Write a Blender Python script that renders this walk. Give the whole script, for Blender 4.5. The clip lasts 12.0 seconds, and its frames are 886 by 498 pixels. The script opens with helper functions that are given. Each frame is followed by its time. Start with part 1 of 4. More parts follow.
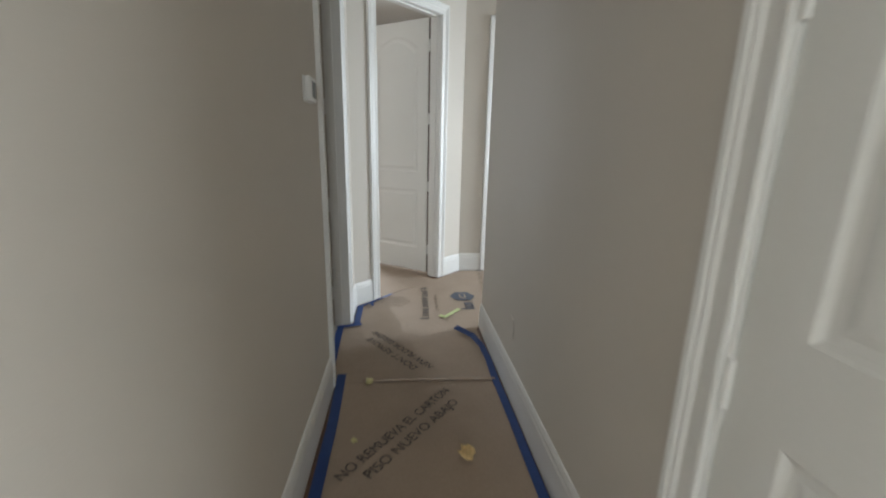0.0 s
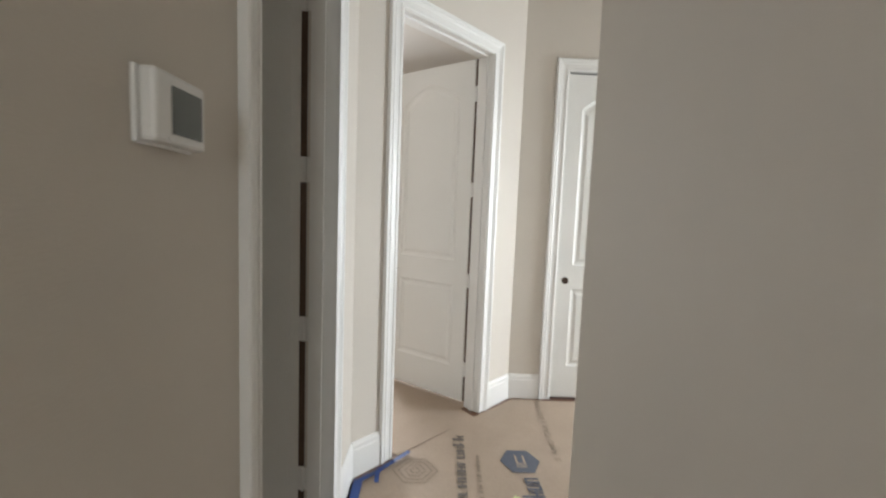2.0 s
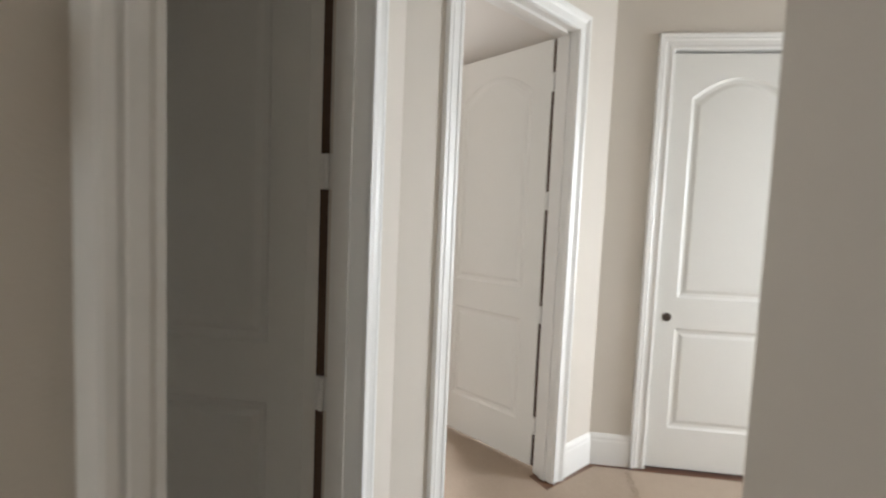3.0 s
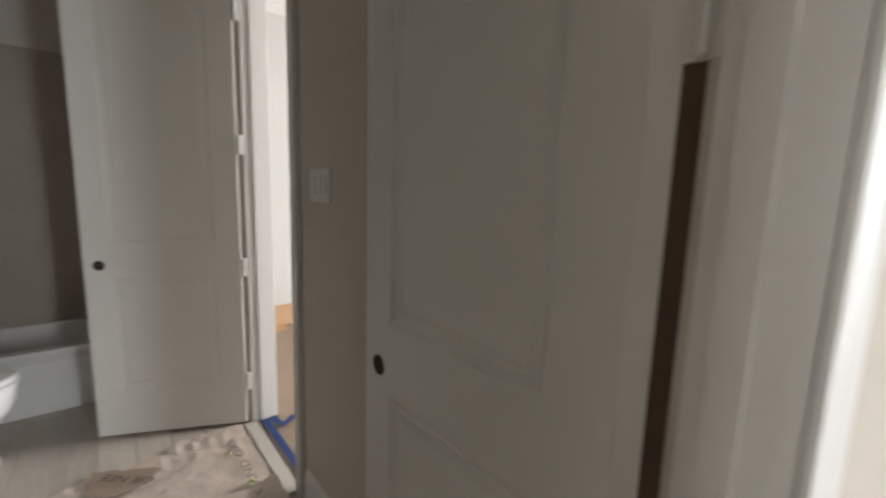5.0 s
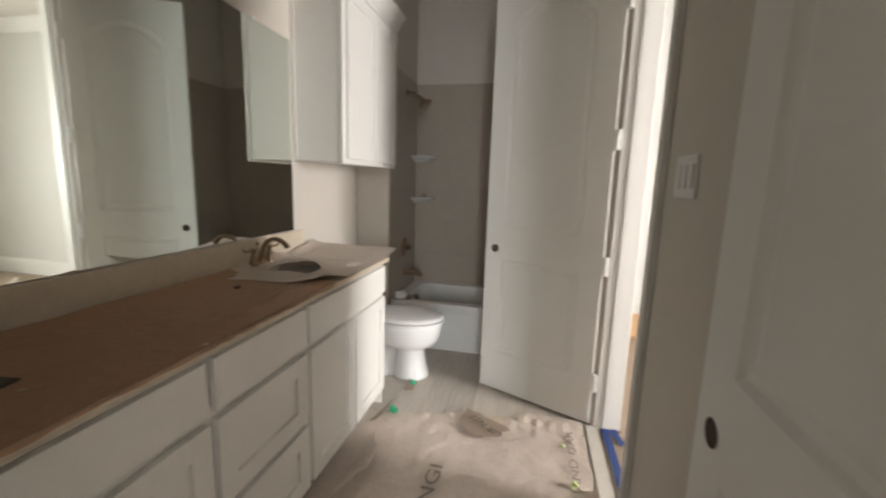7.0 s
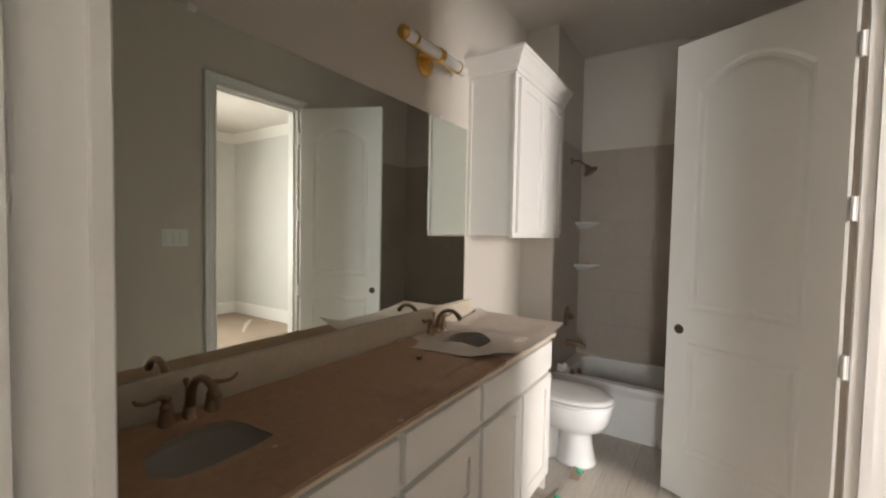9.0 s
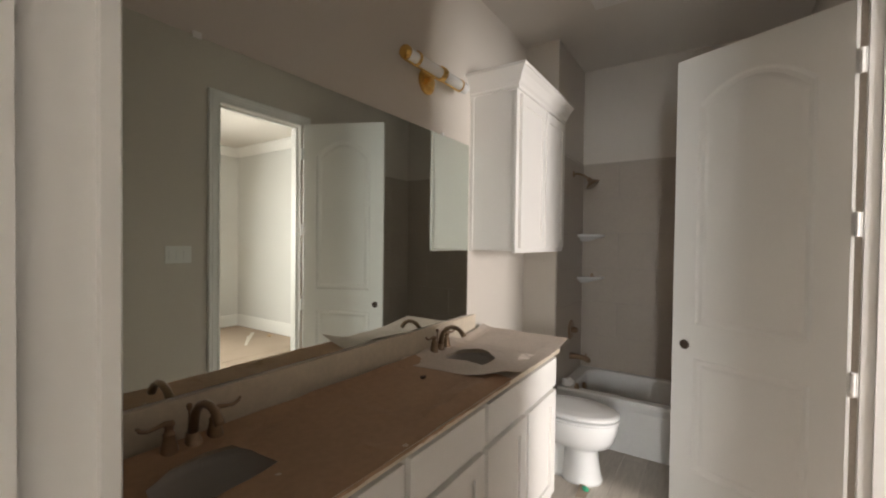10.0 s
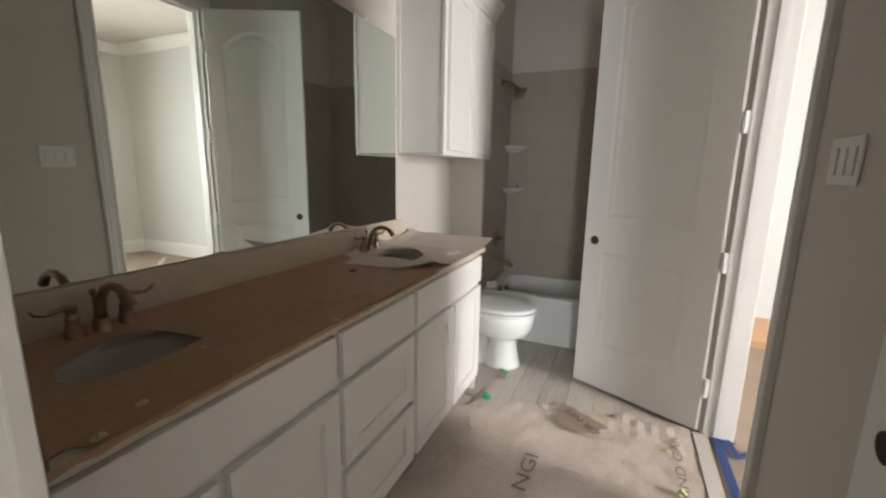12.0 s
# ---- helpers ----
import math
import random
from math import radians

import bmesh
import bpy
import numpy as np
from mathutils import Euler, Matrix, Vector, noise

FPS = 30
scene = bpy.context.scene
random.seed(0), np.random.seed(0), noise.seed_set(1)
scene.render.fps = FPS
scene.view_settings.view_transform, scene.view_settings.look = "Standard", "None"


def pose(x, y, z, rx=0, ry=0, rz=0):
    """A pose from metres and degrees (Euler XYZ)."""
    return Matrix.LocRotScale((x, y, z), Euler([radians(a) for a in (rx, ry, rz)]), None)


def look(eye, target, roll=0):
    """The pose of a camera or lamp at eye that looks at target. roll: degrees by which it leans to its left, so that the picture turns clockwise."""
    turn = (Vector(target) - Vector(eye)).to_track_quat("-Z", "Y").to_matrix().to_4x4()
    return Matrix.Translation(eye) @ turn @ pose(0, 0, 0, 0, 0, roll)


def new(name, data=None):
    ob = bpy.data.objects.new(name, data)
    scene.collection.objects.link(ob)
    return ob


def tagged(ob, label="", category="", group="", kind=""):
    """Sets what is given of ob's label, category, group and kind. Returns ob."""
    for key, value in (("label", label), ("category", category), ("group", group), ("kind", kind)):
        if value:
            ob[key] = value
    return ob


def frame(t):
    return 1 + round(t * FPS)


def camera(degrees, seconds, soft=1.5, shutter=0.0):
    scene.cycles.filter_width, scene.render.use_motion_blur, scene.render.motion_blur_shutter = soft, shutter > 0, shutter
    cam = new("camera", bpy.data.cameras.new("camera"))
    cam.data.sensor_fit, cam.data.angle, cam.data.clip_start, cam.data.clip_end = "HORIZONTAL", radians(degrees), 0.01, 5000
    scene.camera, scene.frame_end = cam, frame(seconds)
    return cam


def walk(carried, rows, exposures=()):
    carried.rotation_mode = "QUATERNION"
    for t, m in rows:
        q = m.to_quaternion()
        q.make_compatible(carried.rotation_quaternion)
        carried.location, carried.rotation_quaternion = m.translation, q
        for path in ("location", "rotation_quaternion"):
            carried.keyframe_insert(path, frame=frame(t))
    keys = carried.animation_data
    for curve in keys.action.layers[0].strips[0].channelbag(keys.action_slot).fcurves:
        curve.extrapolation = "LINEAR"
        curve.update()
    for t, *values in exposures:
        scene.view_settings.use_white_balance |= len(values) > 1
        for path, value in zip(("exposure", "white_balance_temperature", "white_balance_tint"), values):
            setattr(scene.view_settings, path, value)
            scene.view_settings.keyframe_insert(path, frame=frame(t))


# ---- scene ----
cam = camera(94.3, 12.0, soft=2.1, shutter=0.5)
PATH = [
    (0, (0.394, 0.079, 1.313), (0.591, 2.01, 0.83), 1.3),
    (0.5, (0.41, 0.461, 1.32), (0.624, 2.398, 0.871), 1.8),
    (1, (0.393, 0.785, 1.341), (0.572, 2.743, 0.974), 2.0),
    (1.5, (0.368, 1.05, 1.398), (0.506, 3.027, 1.133), 2.2),
    (2, (0.391, 1.321, 1.403), (0.44, 3.313, 1.227), 2.2),
    (2.5, (0.387, 1.601, 1.428), (0.324, 3.596, 1.298), 1.8),
    (2.7, (0.367, 1.705, 1.427), (0.249, 3.698, 1.305), 2.0),
    (4.3, (0.234, 2.347, 1.343), (-0.767, 4.062, 1.11), 3.1),
    (4.5, (0.175, 2.399, 1.335), (-0.983, 4.01, 1.085), 2.8),
    (5, (0.053, 2.489, 1.359), (-1.467, 3.757, 1.076), 1.8),
    (5.5, (-0.002, 2.581, 1.337), (-1.784, 3.432, 1.022), 1.4),
    (6, (-0.023, 2.624, 1.337), (-1.946, 3.054, 0.997), 1.4),
    (6.5, (-0.063, 2.627, 1.344), (-2.034, 2.625, 1.006), 1.8),
    (7, (-0.069, 2.678, 1.33), (-1.998, 2.259, 1.004), 1.8),
    (7.5, (-0.048, 2.662, 1.345), (-1.883, 1.92, 1.057), 1.9),
    (7.7, (-0.041, 2.646, 1.36), (-1.835, 1.803, 1.091), 1.8),
    (9.3, (-0.019, 2.593, 1.457), (-1.684, 1.486, 1.408), 0.9),
    (9.5, (-0.019, 2.591, 1.471), (-1.683, 1.483, 1.436), 0.8),
    (10, (-0.019, 2.592, 1.47), (-1.685, 1.486, 1.435), 0.7),
    (10.5, (-0.024, 2.603, 1.44), (-1.7, 1.517, 1.328), 0.7),
    (11, (-0.034, 2.61, 1.385), (-1.734, 1.575, 1.186), 0.8),
    (11.5, (-0.027, 2.618, 1.341), (-1.771, 1.687, 1.041), 1.0),
    (12, (-0.013, 2.603, 1.324), (-1.812, 1.815, 0.948), 1.05),
]
walk(cam, [(t, look(eye, target, roll)) for t, eye, target, roll in PATH],
     exposures=[(0, -0.34, 6400, 8), (1.0, -0.03, 6550, 10), (2.0, -0.05, 6800, 11), (2.6, -0.10, 6950, 13), (4.4, 0.14, 6650, 11),
                (5.0, 0.32, 7000, 14), (5.6, 0.75, 7150, 13), (9.5, 0.78, 7500, 16), (12, 0.73, 7100, 14)])


# ---------- light ----------
world = bpy.data.worlds.new("sky")
scene.world = world
world.use_nodes = True
wn = world.node_tree.nodes
sky = wn.new("ShaderNodeTexSky")
sky.sky_type, sky.sun_disc = "NISHITA", False
sky.sun_elevation, sky.sun_rotation = radians(50), radians(250)
wn["Background"].inputs[1].default_value = 0.08
world.node_tree.links.new(sky.outputs[0], wn["Background"].inputs[0])
sun = new("sun", bpy.data.lights.new("sun", "SUN"))
sun.data.energy, sun.data.angle, sun.data.color = 1.0, radians(12), (1.0, 0.96, 0.9)
sun.matrix_world = look((0, 0, 10), (3, 1, 0))


def window_light(name, eye, target, w, h, power, colour, spread=180):
    li = bpy.data.lights.new(name, "AREA")
    li.shape, li.size, li.size_y, li.energy, li.color = "RECTANGLE", w, h, power, colour
    li.spread = radians(spread)
    ob = new(name, li)
    ob.matrix_world = look(eye, target)
    return ob


window_light("bedroom_window_daylight", (-0.92, 6.86, 1.6), (-2.6, 0, 0.6), 0.9, 1.75, 95, (0.89, 0.945, 1.0), spread=145)
window_light("hall_window_daylight", (4.15, 3.81, 1.6), (0, 3.45, 0.25), 0.95, 1.75, 67, (0.80, 0.91, 1.0), spread=130)
# Fill from an unseen back window, added to brighten the corridor from behind.
window_light("back_fill_daylight", (0.5, -3.95, 1.6), (0.5, 2, 1.4), 0.75, 1.5, 42, (0.86, 0.96, 1.0))
# Room window is unseen: assumed from the brighter left wall near the start.
window_light("room_window_daylight", (3.55, -2.2, 1.55), (0, -1.2, 0.9), 1.9, 2.0, 165, (0.88, 0.965, 1.0))


# ---------- materials ----------
def material(name, colour, rough=0.5, metal=0.0, vary=0.08, scale=6.0, grain=120.0, bump=0.05, depth=0.002, coat=0.0, rand=0.0, stretch=None):
    m = bpy.data.materials.new(name)
    m.use_nodes = True
    nt = m.node_tree
    b = nt.nodes["Principled BSDF"]
    b.inputs["Roughness"].default_value, b.inputs["Metallic"].default_value = rough, metal
    b.inputs["Coat Weight"].default_value = coat
    tc = nt.nodes.new("ShaderNodeTexCoord")
    n1 = nt.nodes.new("ShaderNodeTexNoise")
    n1.inputs["Scale"].default_value, n1.inputs["Detail"].default_value = scale, 4
    n2 = nt.nodes.new("ShaderNodeTexNoise")
    n2.inputs["Scale"].default_value, n2.inputs["Detail"].default_value = grain, 3
    coord = tc.outputs["Object"]
    if stretch:
        mp = nt.nodes.new("ShaderNodeMapping")
        mp.inputs["Scale"].default_value = stretch
        nt.links.new(coord, mp.inputs["Vector"])
        coord = mp.outputs[0]
        if rand:
            ob_info = nt.nodes.new("ShaderNodeObjectInfo")
            sh = nt.nodes.new("ShaderNodeVectorMath")
            sh.operation = "MULTIPLY_ADD"
            nt.links.new(ob_info.outputs["Random"], sh.inputs[0])
            sh.inputs[1].default_value = (37.0, 53.0, 11.0)
            nt.links.new(coord, sh.inputs[2])
            coord = sh.outputs[0]
    for n in (n1, n2):
        nt.links.new(coord, n.inputs["Vector"])
    add = nt.nodes.new("ShaderNodeMath")
    add.operation = "ADD"
    nt.links.new(n1.outputs[0], add.inputs[0])
    nt.links.new(n2.outputs[0], add.inputs[1])
    src = add.outputs[0]
    if rand:
        oi = nt.nodes.new("ShaderNodeObjectInfo")
        mad = nt.nodes.new("ShaderNodeMath")
        mad.operation = "MULTIPLY_ADD"
        nt.links.new(oi.outputs["Random"], mad.inputs[0])
        mad.inputs[1].default_value = rand
        nt.links.new(src, mad.inputs[2])
        src = mad.outputs[0]
    ramp = nt.nodes.new("ShaderNodeMapRange")
    ramp.inputs[1].default_value, ramp.inputs[2].default_value = 0.6, 1.4 + rand
    nt.links.new(src, ramp.inputs[0])
    mix = nt.nodes.new("ShaderNodeMix")
    mix.data_type = "RGBA"
    mix.inputs["A"].default_value = (*[c * (1 - vary) for c in colour], 1)
    mix.inputs["B"].default_value = (*[min(1, c * (1 + vary)) for c in colour], 1)
    nt.links.new(ramp.outputs[0], mix.inputs["Factor"])
    nt.links.new(mix.outputs["Result"], b.inputs["Base Color"])
    if bump:
        bp = nt.nodes.new("ShaderNodeBump")
        bp.inputs["Strength"].default_value, bp.inputs["Distance"].default_value = bump, depth
        nt.links.new(n2.outputs[0], bp.inputs["Height"])
        nt.links.new(bp.outputs[0], b.inputs["Normal"])
    return m


M_WALL = material("wall_paint", (0.625, 0.575, 0.515), 0.75, vary=0.02, scale=2.5, grain=220, bump=0.25)
M_CEIL = material("ceiling_paint", (0.72, 0.685, 0.64), 0.85, vary=0.02, scale=2, grain=180, bump=0.3)
M_TRIM = material("trim_paint", (0.80, 0.79, 0.77), 0.38, vary=0.015, scale=3, grain=60, bump=0.06)
M_DOOR = material("door_paint", (0.79, 0.785, 0.758), 0.42, vary=0.015, scale=3, grain=90, bump=0.08)
M_CAB = material("cabinet_paint", (0.825, 0.80, 0.762), 0.4, vary=0.015, scale=4, grain=70, bump=0.05)
# Dark brown: stands for the shade in hinge gaps; also colours the wood chip.
M_GAP = material("gap_shade_and_chip", (0.10, 0.06, 0.04), 0.8, vary=0.2, scale=10)
# Grey-brown stand-in for the shaded jamb behind door_2's hinge gap.
M_SHADE = material("jamb_gap_shade", (0.42, 0.37, 0.32), 0.8, vary=0.15, scale=10)
M_BORE = material("dark_bore", (0.055, 0.034, 0.022), 0.8, vary=0.2, scale=40)
M_HINGE = material("painted_hinge", (0.80, 0.79, 0.77), 0.4, metal=0.0, vary=0.05, scale=40)
# Wall paint toned cooler: the bedroom's window light is partly in this colour.
M_WALL2 = material("cool_lit_wall_paint", (0.63, 0.63, 0.61), 0.75, vary=0.02, scale=2.5, grain=220, bump=0.25)
M_KRAFT = material("kraft_paper", (0.375, 0.288, 0.222), 0.8, vary=0.10, scale=3.5, grain=90, bump=0.25, depth=0.004)
M_KRAFT2 = material("kraft_paper_thin", (0.62, 0.525, 0.455), 0.75, vary=0.12, scale=5, grain=60, bump=0.35, depth=0.005)
M_ROSIN = material("rosin_paper", (0.435, 0.270, 0.168), 0.72, vary=0.12, scale=1.6, grain=40, bump=0.3, depth=0.004)
M_INKFAINT = material("worn_ink", (0.25, 0.20, 0.165), 0.85, vary=0.2, scale=30, grain=200, bump=0.0)
M_PALE_PAPER = material("pale_torn_paper", (0.62, 0.56, 0.50), 0.8, vary=0.15, scale=20, grain=80, bump=0.3)
M_PALE = material("pale_tape", (0.66, 0.60, 0.30), 0.6, vary=0.2, scale=50, grain=150, bump=0.2)
M_SILL = material("threshold_stone", (0.62, 0.58, 0.52), 0.35, vary=0.08, scale=9, grain=60, bump=0.03)
M_WOOD = material("dark_floor_wood", (0.12, 0.055, 0.03), 0.35, vary=0.3, scale=5, grain=60, rand=0.5)
M_PLANK = material("wood_look_tile", (0.54, 0.485, 0.425), 0.42, vary=0.26, scale=4, grain=14, bump=0.1, rand=0.6, stretch=(9.0, 0.9, 1.0))
M_GROUT = material("grout", (0.36, 0.33, 0.30), 0.9, vary=0.1, scale=20)
M_TILE = material("grey_wall_tile", (0.42, 0.36, 0.30), 0.35, vary=0.06, scale=5, grain=40, bump=0.04, rand=0.35)
M_PORC = material("porcelain", (0.80, 0.80, 0.79), 0.12, vary=0.01, scale=3, grain=30, bump=0.0, coat=0.5)
M_TUB = material("tub_enamel", (0.80, 0.79, 0.77), 0.2, vary=0.03, scale=6, grain=40, bump=0.02, coat=0.3)
M_STONE = material("light_stone", (0.66, 0.565, 0.445), 0.3, vary=0.10, scale=7, grain=50, bump=0.02)
M_BRONZE = material("brushed_bronze", (0.31, 0.215, 0.145), 0.3, metal=0.85, vary=0.1, scale=30, grain=150)
M_BRASS = material("brass", (0.80, 0.50, 0.16), 0.25, metal=1.0, vary=0.05, scale=30)
M_OPAL = material("opal_glass", (0.85, 0.84, 0.82), 0.25, vary=0.01, bump=0.0, coat=0.4)
M_PLATE = material("switch_plastic", (0.78, 0.77, 0.75), 0.35, vary=0.02, bump=0.0)
M_LCD = material("lcd_glass", (0.095, 0.105, 0.095), 0.4, vary=0.05, bump=0.0)
M_TAPE = material("blue_tape", (0.014, 0.05, 0.20), 0.55, vary=0.15, scale=20, grain=200, bump=0.2)
M_LIME = material("lime_tape", (0.52, 0.60, 0.27), 0.55, vary=0.12, scale=25, grain=150, bump=0.2)
M_GREEN = material("green_film", (0.02, 0.48, 0.26), 0.4, vary=0.2, scale=40)
M_INK = material("dark_ink", (0.085, 0.075, 0.075), 0.8, vary=0.25, scale=40, grain=300, bump=0.0)
M_INKGREY = material("grey_ink", (0.155, 0.13, 0.115), 0.8, vary=0.25, scale=40, grain=300, bump=0.0)
M_INKBLUE = material("blue_grey_ink", (0.10, 0.11, 0.14), 0.8, vary=0.2, scale=40, grain=300, bump=0.0)
M_INKPALE = material("faded_ink", (0.25, 0.19, 0.145), 0.8, vary=0.2, scale=40, grain=300, bump=0.0)
M_WAD = material("masking_scrap", (0.72, 0.52, 0.25), 0.7, vary=0.3, scale=60, grain=200)
M_CARD = material("cardboard", (0.55, 0.36, 0.21), 0.75, vary=0.1, scale=8, grain=120, bump=0.15)
# White china toned down; some of the bowl's shade is in the colour.
M_SINK = material("sink_china", (0.62, 0.57, 0.52), 0.3, vary=0.03, scale=6, bump=0.0)
M_DIRT = material("plaster_smear", (0.62, 0.50, 0.40), 0.9, vary=0.2, scale=30)


def mirror_material():
    m = bpy.data.materials.new("mirror_silver")
    m.use_nodes = True
    b = m.node_tree.nodes["Principled BSDF"]
    b.inputs["Base Color"].default_value = (0.86, 0.92, 0.868, 1)
    b.inputs["Metallic"].default_value, b.inputs["Roughness"].default_value = 1.0, 0.012
    return m


def glass_material():
    m = bpy.data.materials.new("window_glass")
    m.use_nodes = True
    b = m.node_tree.nodes["Principled BSDF"]
    b.inputs["Transmission Weight"].default_value, b.inputs["Roughness"].default_value = 1.0, 0.0
    b.inputs["IOR"].default_value = 1.45
    return m


M_MIRROR, M_GLASS = mirror_material(), glass_material()


# ---------- mesh helpers ----------
def part(name, bm, mat, parent=None, label="", smooth=False):
    me = bpy.data.meshes.new(name)
    bmesh.ops.recalc_face_normals(bm, faces=bm.faces)
    bm.to_mesh(me)
    bm.free()
    me.materials.append(mat)
    if smooth:
        for p in me.polygons:
            p.use_smooth = True
    ob = new(name, me)
    if parent is not None:
        ob.parent = parent
    if label:
        ob["label"] = label
    return ob


def thing(name, m, label, category, group="", kind=""):
    ob = new(name)
    ob.empty_display_size = 0.1
    ob.matrix_world = m
    return tagged(ob, label, category, group, kind)


def add_box(bm, x0, y0, z0, x1, y1, z1, bevel=0.0):
    r = bmesh.ops.create_cube(bm, size=1)
    vs = r["verts"]
    sx, sy, sz = abs(x1 - x0), abs(y1 - y0), abs(z1 - z0)
    bmesh.ops.scale(bm, vec=(sx, sy, sz), verts=vs)
    bmesh.ops.translate(bm, vec=((x0 + x1) / 2, (y0 + y1) / 2, (z0 + z1) / 2), verts=vs)
    if bevel:
        es = list({e for v in vs for e in v.link_edges})
        bmesh.ops.bevel(bm, geom=es, offset=bevel, segments=2, affect="EDGES", profile=0.5)
    return bm


def box(x0, y0, z0, x1, y1, z1, bevel=0.0):
    return add_box(bmesh.new(), x0, y0, z0, x1, y1, z1, bevel)


def loft(loops, cap0=True, cap1=True, bm=None, closed=True):
    """Skin between loops of equally many points."""
    bm = bm or bmesh.new()
    rings = [[bm.verts.new(p) for p in lp] for lp in loops]
    n = len(rings[0])
    for a, b in zip(rings, rings[1:]):
        for i in range(n if closed else n - 1):
            j = (i + 1) % n
            bm.faces.new((a[i], a[j], b[j], b[i]))
    if cap0:
        bm.faces.new(rings[0][::-1])
    if cap1:
        bm.faces.new(rings[-1])
    return bm


def ellipse(cx, cy, z, rx, ry, n=28):
    return [(cx + rx * math.cos(2 * math.pi * i / n), cy + ry * math.sin(2 * math.pi * i / n), z) for i in range(n)]


def tube(points, radii, n=12, bm=None):
    """A round tube along points."""
    pts = [Vector(p) for p in points]
    loops = []
    up = Vector((0.13, 0.21, 0.97)).normalized()
    for i, p in enumerate(pts):
        d = (pts[min(i + 1, len(pts) - 1)] - pts[max(i - 1, 0)]).normalized()
        if abs(d.dot(up)) > 0.95:
            up = Vector((1, 0.1, 0)).normalized()
        a = d.cross(up).normalized()
        b = d.cross(a).normalized()
        r = radii[i] if isinstance(radii, (list, tuple)) else radii
        loops.append([p + a * r * math.cos(2 * math.pi * k / n) + b * r * math.sin(2 * math.pi * k / n) for k in range(n)])
    return loft(loops, bm=bm)


def lathe(profile, n=24, bm=None):
    """profile: (r, z) from one end to the other."""
    return loft([ellipse(0, 0, z, max(r, 0.0004), max(r, 0.0004), n) for r, z in profile], bm=bm)


def turned(ob, m):
    ob.matrix_basis = m
    return ob


# ---------- setting ----------
CEIL = 3.0
T = 0.12


def wall(name, x, y, turn, length, openings=(), thick=T, height=CEIL, label="warm greige painted plaster wall", mat=None):
    """Face along local x from (x, y), body to local +y."""
    bm = bmesh.new()
    at = 0.0
    for a, b, z0, z1 in sorted(openings):
        if a > at:
            add_box(bm, at, 0, 0, a, thick, height)
        if z1 < height:
            add_box(bm, a, 0, z1, b, thick, height)
        if z0 > 0:
            add_box(bm, a, 0, 0, b, thick, z0)
        at = b
    if at < length:
        add_box(bm, at, 0, 0, length, thick, height)
    ob = part(name, bm, mat or M_WALL)
    ob.matrix_world = pose(x, y, 0, 0, 0, turn)
    return tagged(ob, label, "wall", kind="structure")


OPEN_Z = 2.47
# corridor, seen from inside: local +y points out of the corridor
wall("wall_west", 0, -4.0, 90, 7.37, [(6.227, 6.985, 0, OPEN_Z)])
wall("wall_diagonal", -0.0177, 3.3527, 45, 1.446, [(0.285, 1.095, 0, OPEN_Z)])
wall("wall_closet", 1.005, 4.375, 0, 3.23, [(0.313, 1.087, 0, OPEN_Z)])
wall("wall_east", 0.98, 2.89, -90, 3.09, [(2.18, 2.935, 0, OPEN_Z)])
wall("wall_hall_south", 4.2, 2.89, 180, 3.105)
wall("wall_hall_end", 4.2, 4.5, -90, 1.61, [(0.17, 1.2, 0.7, 2.5)])
# Unseen room behind the corridor's start, added to carry light from behind.
wall("wall_back", 3.72, -4.0, 180, 3.84, [(2.82, 3.62, 0.8, 2.4)])
wall("wall_room_north", 0.98, -0.2, 0, 2.74)
wall("wall_room_east", 3.6, -0.08, -90, 3.92, [(1.1, 3.1, 0.5, 2.6)])
# bathroom
wall("wall_mirror", -0.12, 1.325, 180, 2.96)
wall("wall_wet", -3.08, 1.205, 90, 0.38, thick=0.84)
wall("wall_tub", -3.8, 1.585, 90, 1.5)
wall("wall_bath_north", -3.92, 3.085, 0, 3.80, [(1.595, 2.335, 0, OPEN_Z)])
# bedroom
wall("wall_bedroom_west", -3.94, 3.205, 90, 3.685, label="painted bedroom wall, toned cool grey for its window light", mat=M_WALL2)
wall("wall_bedroom_north", -4.06, 6.89, 0, 5.2, [(2.61, 3.71, 0.7, 2.5)], label="painted bedroom wall, toned cool grey for its window light", mat=M_WALL2)
wall("wall_bedroom_east", 1.035, 6.89, -90, 2.395, label="painted bedroom wall, toned cool grey for its window light", mat=M_WALL2)
# closet behind the closed door, with plain walls
wall("wall_closet_side", 1.725, 0.9, -90, 0.98)
wall("wall_closet_far", 1.725, 0.85, 180, 0.63, thick=0.05)


def slab(name, x0, y0, x1, y1, z0, z1, mat, label, category):
    return tagged(part(name, box(x0, y0, z0, x1, y1, z1), mat), label, category, kind="structure")


slab("ceiling", -4.1, -4.2, 4.4, 7.1, CEIL, CEIL + 0.12, M_CEIL, "off-white painted ceiling with light texture", "ceiling")
slab("subfloor", -4.1, -4.2, 4.4, 7.1, -0.14, -0.012, M_GROUT, "grey floor base under boards and tiles", "floor")


def sweep_profile(profile, a, b, name, label="white painted baseboard with a stepped top", mat=None, m=None):
    """Extrude (out, z) along local x from a to b; out is towards local -y."""
    bm = loft([[(x, -o, z) for o, z in profile] for x in (a, b)])
    ob = part(name, bm, mat or M_TRIM)
    ob.matrix_world = m
    return tagged(ob, label, "baseboard", kind="structure")


BASE = [(0, 0.0), (0.015, 0.0), (0.015, 0.145), (0.012, 0.158), (0.012, 0.172), (0.006, 0.19), (0, 0.192)]


